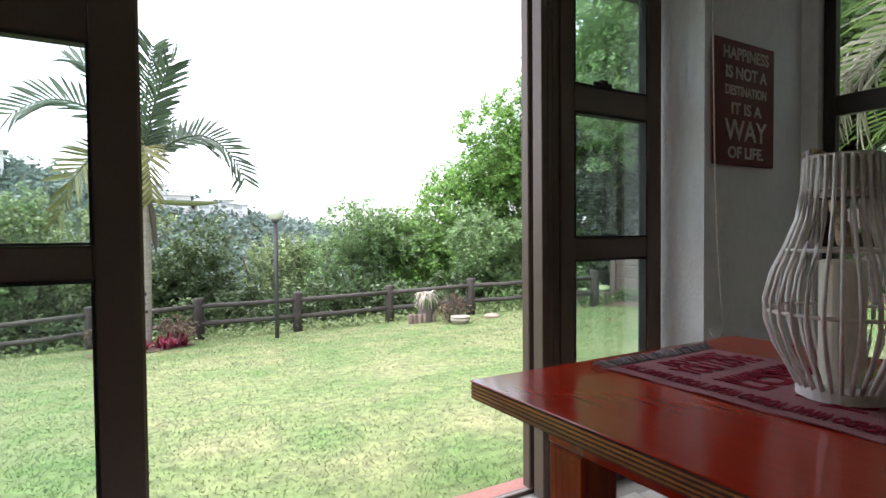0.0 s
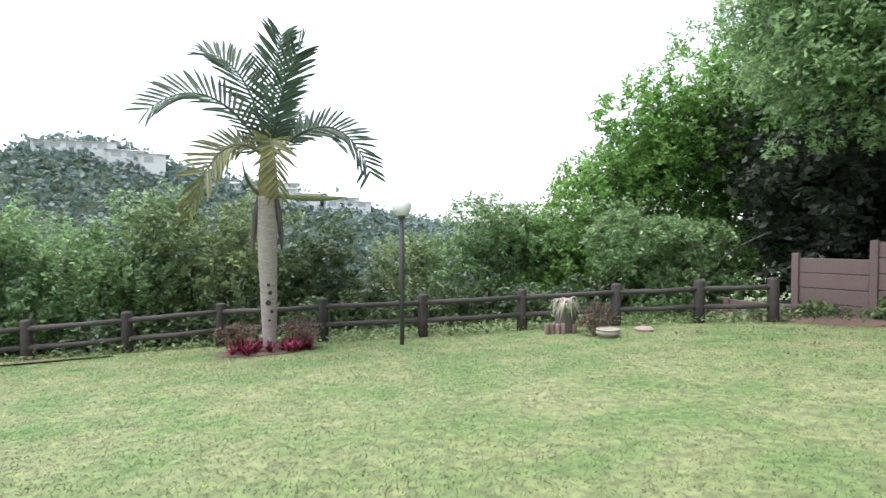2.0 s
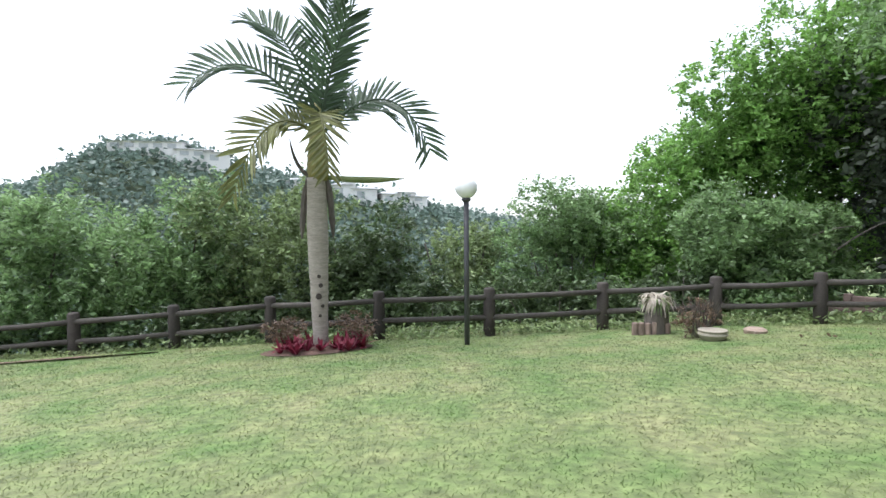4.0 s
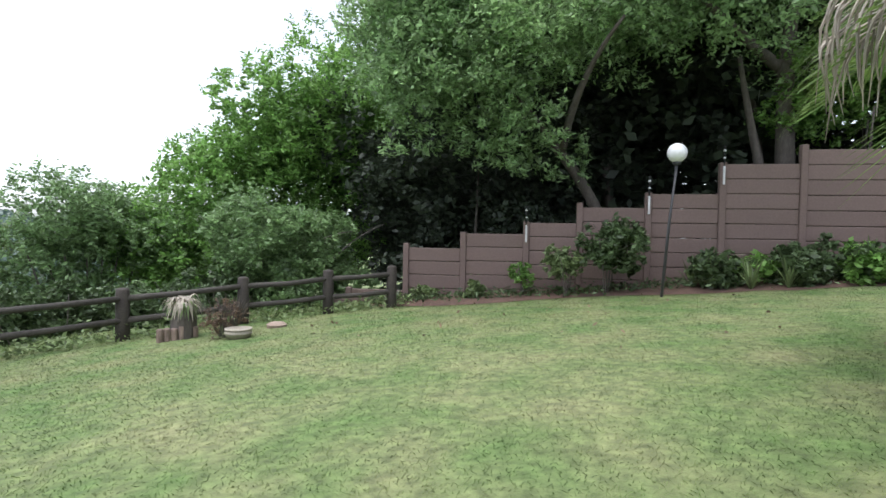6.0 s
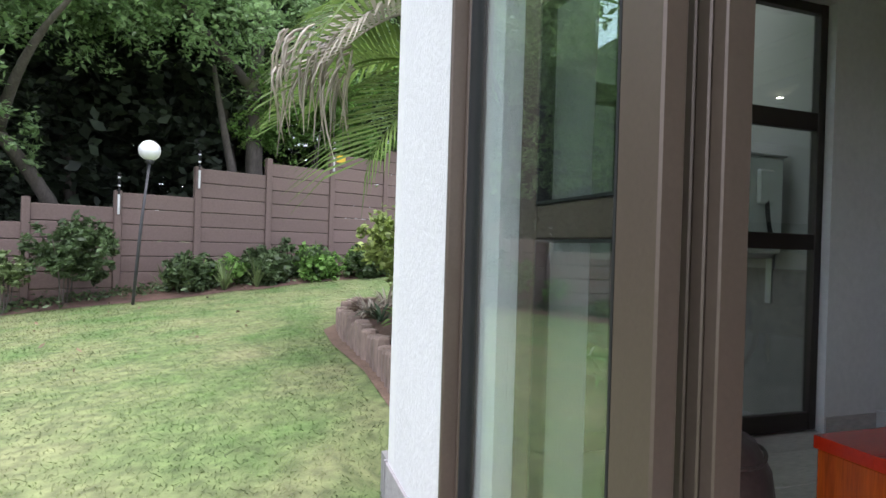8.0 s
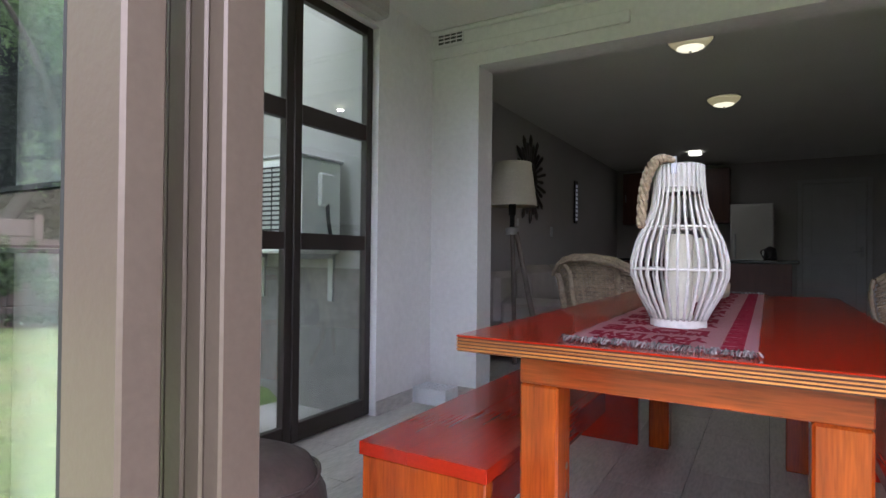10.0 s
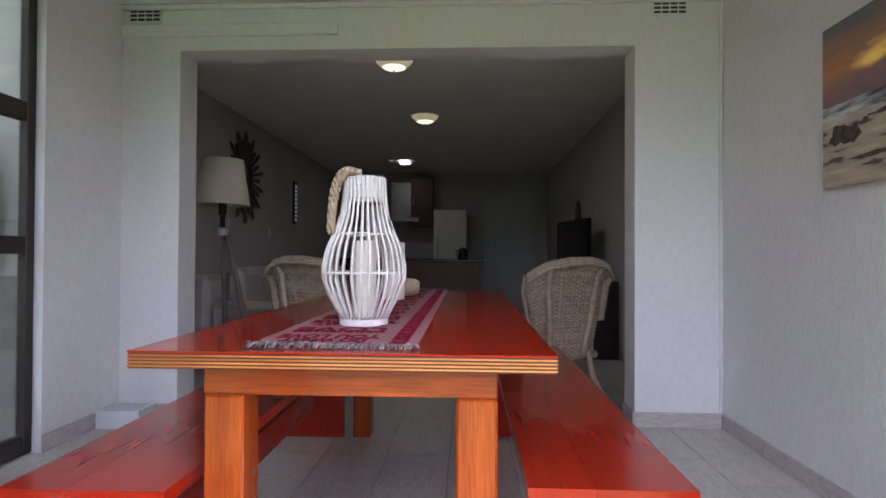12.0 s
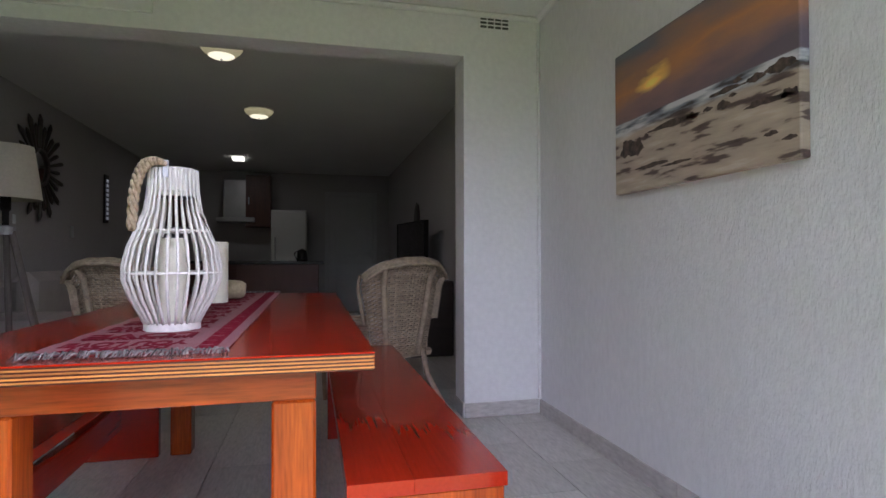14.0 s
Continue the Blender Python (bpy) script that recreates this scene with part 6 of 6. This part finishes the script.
BLACKP = mat("black_plastic", (0.012, 0.012, 0.013), 0.25, vary=0.1)
tvc = thing("television", -0.2, -3.9, FLOOR + 0.72, "black flat television on a dark cabinet", "television", "", 9)
screen = part("screen", boxes((-0.02, 0.03, -0.46, 0.46, 0.07, 0.62), bevel=0.006), BLACKP, tvc)
part("bezel", boxes((0.031, 0.036, -0.46, 0.46, 0.07, 0.085), (0.031, 0.036, -0.46, 0.46, 0.605, 0.62), (0.031, 0.036, -0.46, -0.445, 0.0855, 0.6045), (0.031, 0.036, 0.445, 0.46, 0.0855, 0.6045)), GASKET, screen)
part("stand", boxes((-0.1, 0.12, -0.2, 0.2, 0.0, 0.02), (-0.02, 0.02, -0.05, 0.05, 0.0201, 0.09), bevel=0.004), BLACKP, tvc)
cab = thing("media_cabinet", -0.22, -3.9, FLOOR, "low dark wooden media cabinet", "cabinet")
DARKW = mat("dark_wood", (0.03, 0.02, 0.017), 0.4, vary=0.25, scale=4, stretch=(1, 0.4, 5))
part("body", boxes((-0.22, 0.2, -0.9, 0.9, 0.0, 0.72), bevel=0.006), DARKW, cab)
for i in range(3):
    d = part("door", boxes((0.201, 0.219, -0.88 + 0.59 * i, -0.31 + 0.59 * i, 0.03, 0.69), bevel=0.004), DARKW, cab)
    part("handle", boxes((0.2195, 0.235, -0.42 + 0.59 * i, -0.38 + 0.59 * i, 0.24, 0.26), bevel=0.003), STEEL, d)
orn = thing("wall_ornament", WX + 0.021, -4.9, 1.5, "oval dark woven wall ornament", "wall ornament")
part("disc", lathe([(0.16, 0), (0.17, 0.015), (0.12, 0.03), (0.02, 0.035)], 24), DARKM, orn).matrix_basis = pose(0, 0, 0, 0, 90, 0) @ Matrix.Diagonal((1.5, 1, 1, 1))

WARM = glow_mat("warm_lamp_glass", (0.95, 0.86, 0.4), 0.03)
HOT = glow_mat("lit_lamp_glass", (1.0, 0.95, 0.6), 0.13)


def lamp_disc(x, y, z, size, power, colour):
    """The lit bulb under a fitting's glass."""
    d = bpy.data.lights.new("bulb", "AREA")
    d.shape, d.size, d.energy, d.color = "DISK", size, power, colour
    new("bulb", d).matrix_world = pose(x, y, z)


for x, y in ((1.5, -1.9), (1.4, -3.55)):
    t = thing("ceiling_light", x, y, CEIL, "lit frosted dome ceiling light", "ceiling light", "lounge ceiling lights")
    dome = part("dome", lathe([(0.088, -0.067), (0.11, -0.05), (0.128, -0.033), (0.14, -0.014)], 32), WARM, t, smooth=True)
    part("lit_centre", lathe([(0.01, -0.09), (0.05, -0.084), (0.07, -0.077), (0.087, -0.0675)], 32), HOT, dome, "glass lit brightest over the bulb", smooth=True)
    part("rim", lathe([(0.141, -0.0135), (0.15, -0.012), (0.15, -0.001), (0.1, -0.0005)], 32), STEEL, t)
    part("finial", lathe([(0.004, -0.1), (0.009, -0.097), (0.009, -0.0902)], 12), STEEL, t)
    lamp_disc(x, y, CEIL - 0.103, 0.06, 0.2, (1.0, 0.9, 0.7))
tube_l = thing("kitchen_light", 1.93, -6.3, CEIL, "small lit square kitchen ceiling light", "ceiling light")
part("diffuser", boxes((-0.08, 0.08, -0.08, 0.08, -0.05, -0.001), bevel=0.008), glow_mat("cool_lamp_glass", (1.0, 1.0, 0.75), 0.2), tube_l)
lamp_disc(1.93, -6.3, CEIL - 0.055, 0.1, 0.1, (1.0, 1.0, 0.85))

# ---- kitchen end ----
KWOOD = mat("red_kitchen_wood", (0.11, 0.035, 0.022), 0.4, vary=0.25, scale=4, stretch=(4, 4, 0.6), rand=0.1)
STONE = mat("dark_worktop", (0.04, 0.038, 0.036), 0.25, vary=0.2, scale=30)


def cabinet(x, w, z0, z1, y0, depth, label):
    t = thing("kitchen_cabinet", x, y0, z0, label, "cabinet", "kitchen cabinets")
    h = z1 - z0
    part("body", boxes((-w / 2 + 0.001, w / 2 - 0.001, 0, depth, 0, h)), KWOOD, t)
    d = part("door", boxes((-w / 2 + 0.006, w / 2 - 0.006, depth + 0.0005, depth + 0.02, 0.005, h - 0.005), bevel=0.004), KWOOD, t)
    part("handle", boxes((w / 2 - 0.06, w / 2 - 0.045, depth + 0.0205, depth + 0.045, h / 2 - 0.06, h / 2 + 0.06), bevel=0.004), STEEL, d)


for i in range(4):
    cabinet(1.75 + 0.4 * i, 0.395, FLOOR, 0.95, -7.69, 0.55, "red-brown wooden base cabinet in the kitchen")
for i in (0, 3):
    cabinet(1.75 + 0.4 * i, 0.395, 1.55, 2.4, -7.69, 0.32, "red-brown wooden wall cabinet in the kitchen")
tagged(part("worktop", boxes((1.56, 3.2, -7.69, -7.1, 0.951, 0.99), bevel=0.006), STONE), "dark stone kitchen worktop", "worktop")
hood = thing("extractor_hood", 2.1, -7.69, 1.62, "pale grey extractor hood over the hob", "extractor hood")
part("canopy", boxes((-0.3, 0.3, 0.0, 0.4, 0.0, 0.08), (-0.2, 0.2, 0.0, 0.3, 0.081, 0.7), bevel=0.01), STEEL, hood)
fridge = thing("fridge", 1.25, -7.3, FLOOR, "white fridge freezer with rounded doors", "fridge")
part("body", boxes((-0.28, 0.28, -0.38, 0.2, 0.0, 1.72), bevel=0.01), APPL, fridge)
for a, b in ((0.02, 0.62), (0.63, 1.71)):
    d = part("door", boxes((-0.278, 0.278, 0.201, 0.25, a, b), bevel=0.018), APPL, fridge)
    part("handle", boxes((0.2, 0.225, 0.2505, 0.28, a + 0.25 * (b - a), a + 0.6 * (b - a)), bevel=0.006), STEEL, d)
isl = thing("kitchen_island", 1.35, -5.7, FLOOR, "red-brown wooden breakfast counter", "counter")
part("panel", boxes((-0.55, 0.5, -0.25, 0.25, 0.0, 0.86), bevel=0.005), KWOOD, isl)
part("top", boxes((-0.62, 0.57, -0.3, 0.3, 0.861, 0.9), bevel=0.006), STONE, isl)
kettle = thing("kettle", 1.02, -5.6, FLOOR + 0.9, "small black kettle on the counter", "kettle")
part("body", lathe([(0.07, 0), (0.075, 0.02), (0.06, 0.14), (0.03, 0.16), (0.01, 0.17)], 18), BLACKP, kettle, smooth=True)
part("handle", tube(curve3((0.06, 0, 0.13), (0.13, 0, 0.12), (0.07, 0, 0.03), 8), 0.008, 6), BLACKP, kettle)
DOORP = mat("white_door_paint", (0.5, 0.5, 0.5), 0.5, vary=0.05)
door = thing("door_1", 0.22, -7.7, FLOOR, "closed white panel door with a chrome handle", "door")
door["kind"] = "structure"
part("leaf", boxes((-0.38, 0.38, 0.0, 0.03, 0.0, 2.03), bevel=0.004), DOORP, door)
for a, b in ((0.15, 0.85), (1.0, 1.85)):
    part("panel", boxes((-0.27, 0.27, 0.0305, 0.038, a, b), bevel=0.006), DOORP, door)
for a in ((-0.45, -0.385, 0.0, 0.045, 0.0, 2.1), (0.385, 0.45, 0.0, 0.045, 0.0, 2.1), (-0.384, 0.384, 0.0, 0.045, 2.035, 2.1)):
    part("frame", boxes(a, bevel=0.003), DOORP, door)
part("door_handle", boxes((-0.34, -0.22, 0.06, 0.075, 1.02, 1.035), (-0.345, -0.315, 0.031, 0.07, 0.96, 1.09), bevel=0.004), STEEL, door)
w2 = thing("window_2", 3.315, -5.25, 1.46, "narrow bright slatted window in the grey wall", "window")
w2["kind"] = "structure"
part("window_frame", boxes((-0.02, -0.001, -0.06, 0.06, 0.0, 0.58), bevel=0.004), SHADED_BRONZE, w2)
# slats glow faintly in place of daylight; the wall behind has no opening
for i in range(9):
    part("slat", boxes((-0.03, -0.021, -0.03, 0.03, 0.04 + 0.056 * i, 0.075 + 0.056 * i)), glow_mat("daylit_slat", (0.9, 0.95, 1.0), 0.012) if i == 0 else bpy.data.materials["daylit_slat"], w2)
tagged(part("light_switch", boxes((3.31, 3.319, -4.35, -4.27, 1.25, 1.37), bevel=0.003), PLASTIC), "white light switch on the grey wall", "light switch")

# ---- floor tiles ----
tile_mesh = {}
for iy in range(15):
    for ix in range(13):
        x0 = WX + 0.3 * ix
        y0 = 1.58 - 0.6 * (iy + 1) + (0.3 if ix % 2 else 0.0)
        x1, y1 = min(x0 + 0.3, 3.3), min(y0 + 0.6, 1.6)
        if y1 - y0 < 0.05 or x1 - x0 < 0.05:
            continue
        if x0 > EX and y0 > BY:
            continue
        key = (round(x1 - x0, 3), round(y1 - y0, 3))
        if key not in tile_mesh:
            tile_mesh[key] = part("tile", boxes((0.0015, key[0] - 0.0015, 0.0015, key[1] - 0.0015, -0.006, 0.0), bevel=0.001), TILE, floor).data
            first = [o for o in floor.children if o.data == tile_mesh[key]][0]
            first.location = (x0, y0, FLOOR)
        else:
            ob = new("tile", tile_mesh[key])
            ob.parent = floor
            ob.location = (x0, y0, FLOOR)
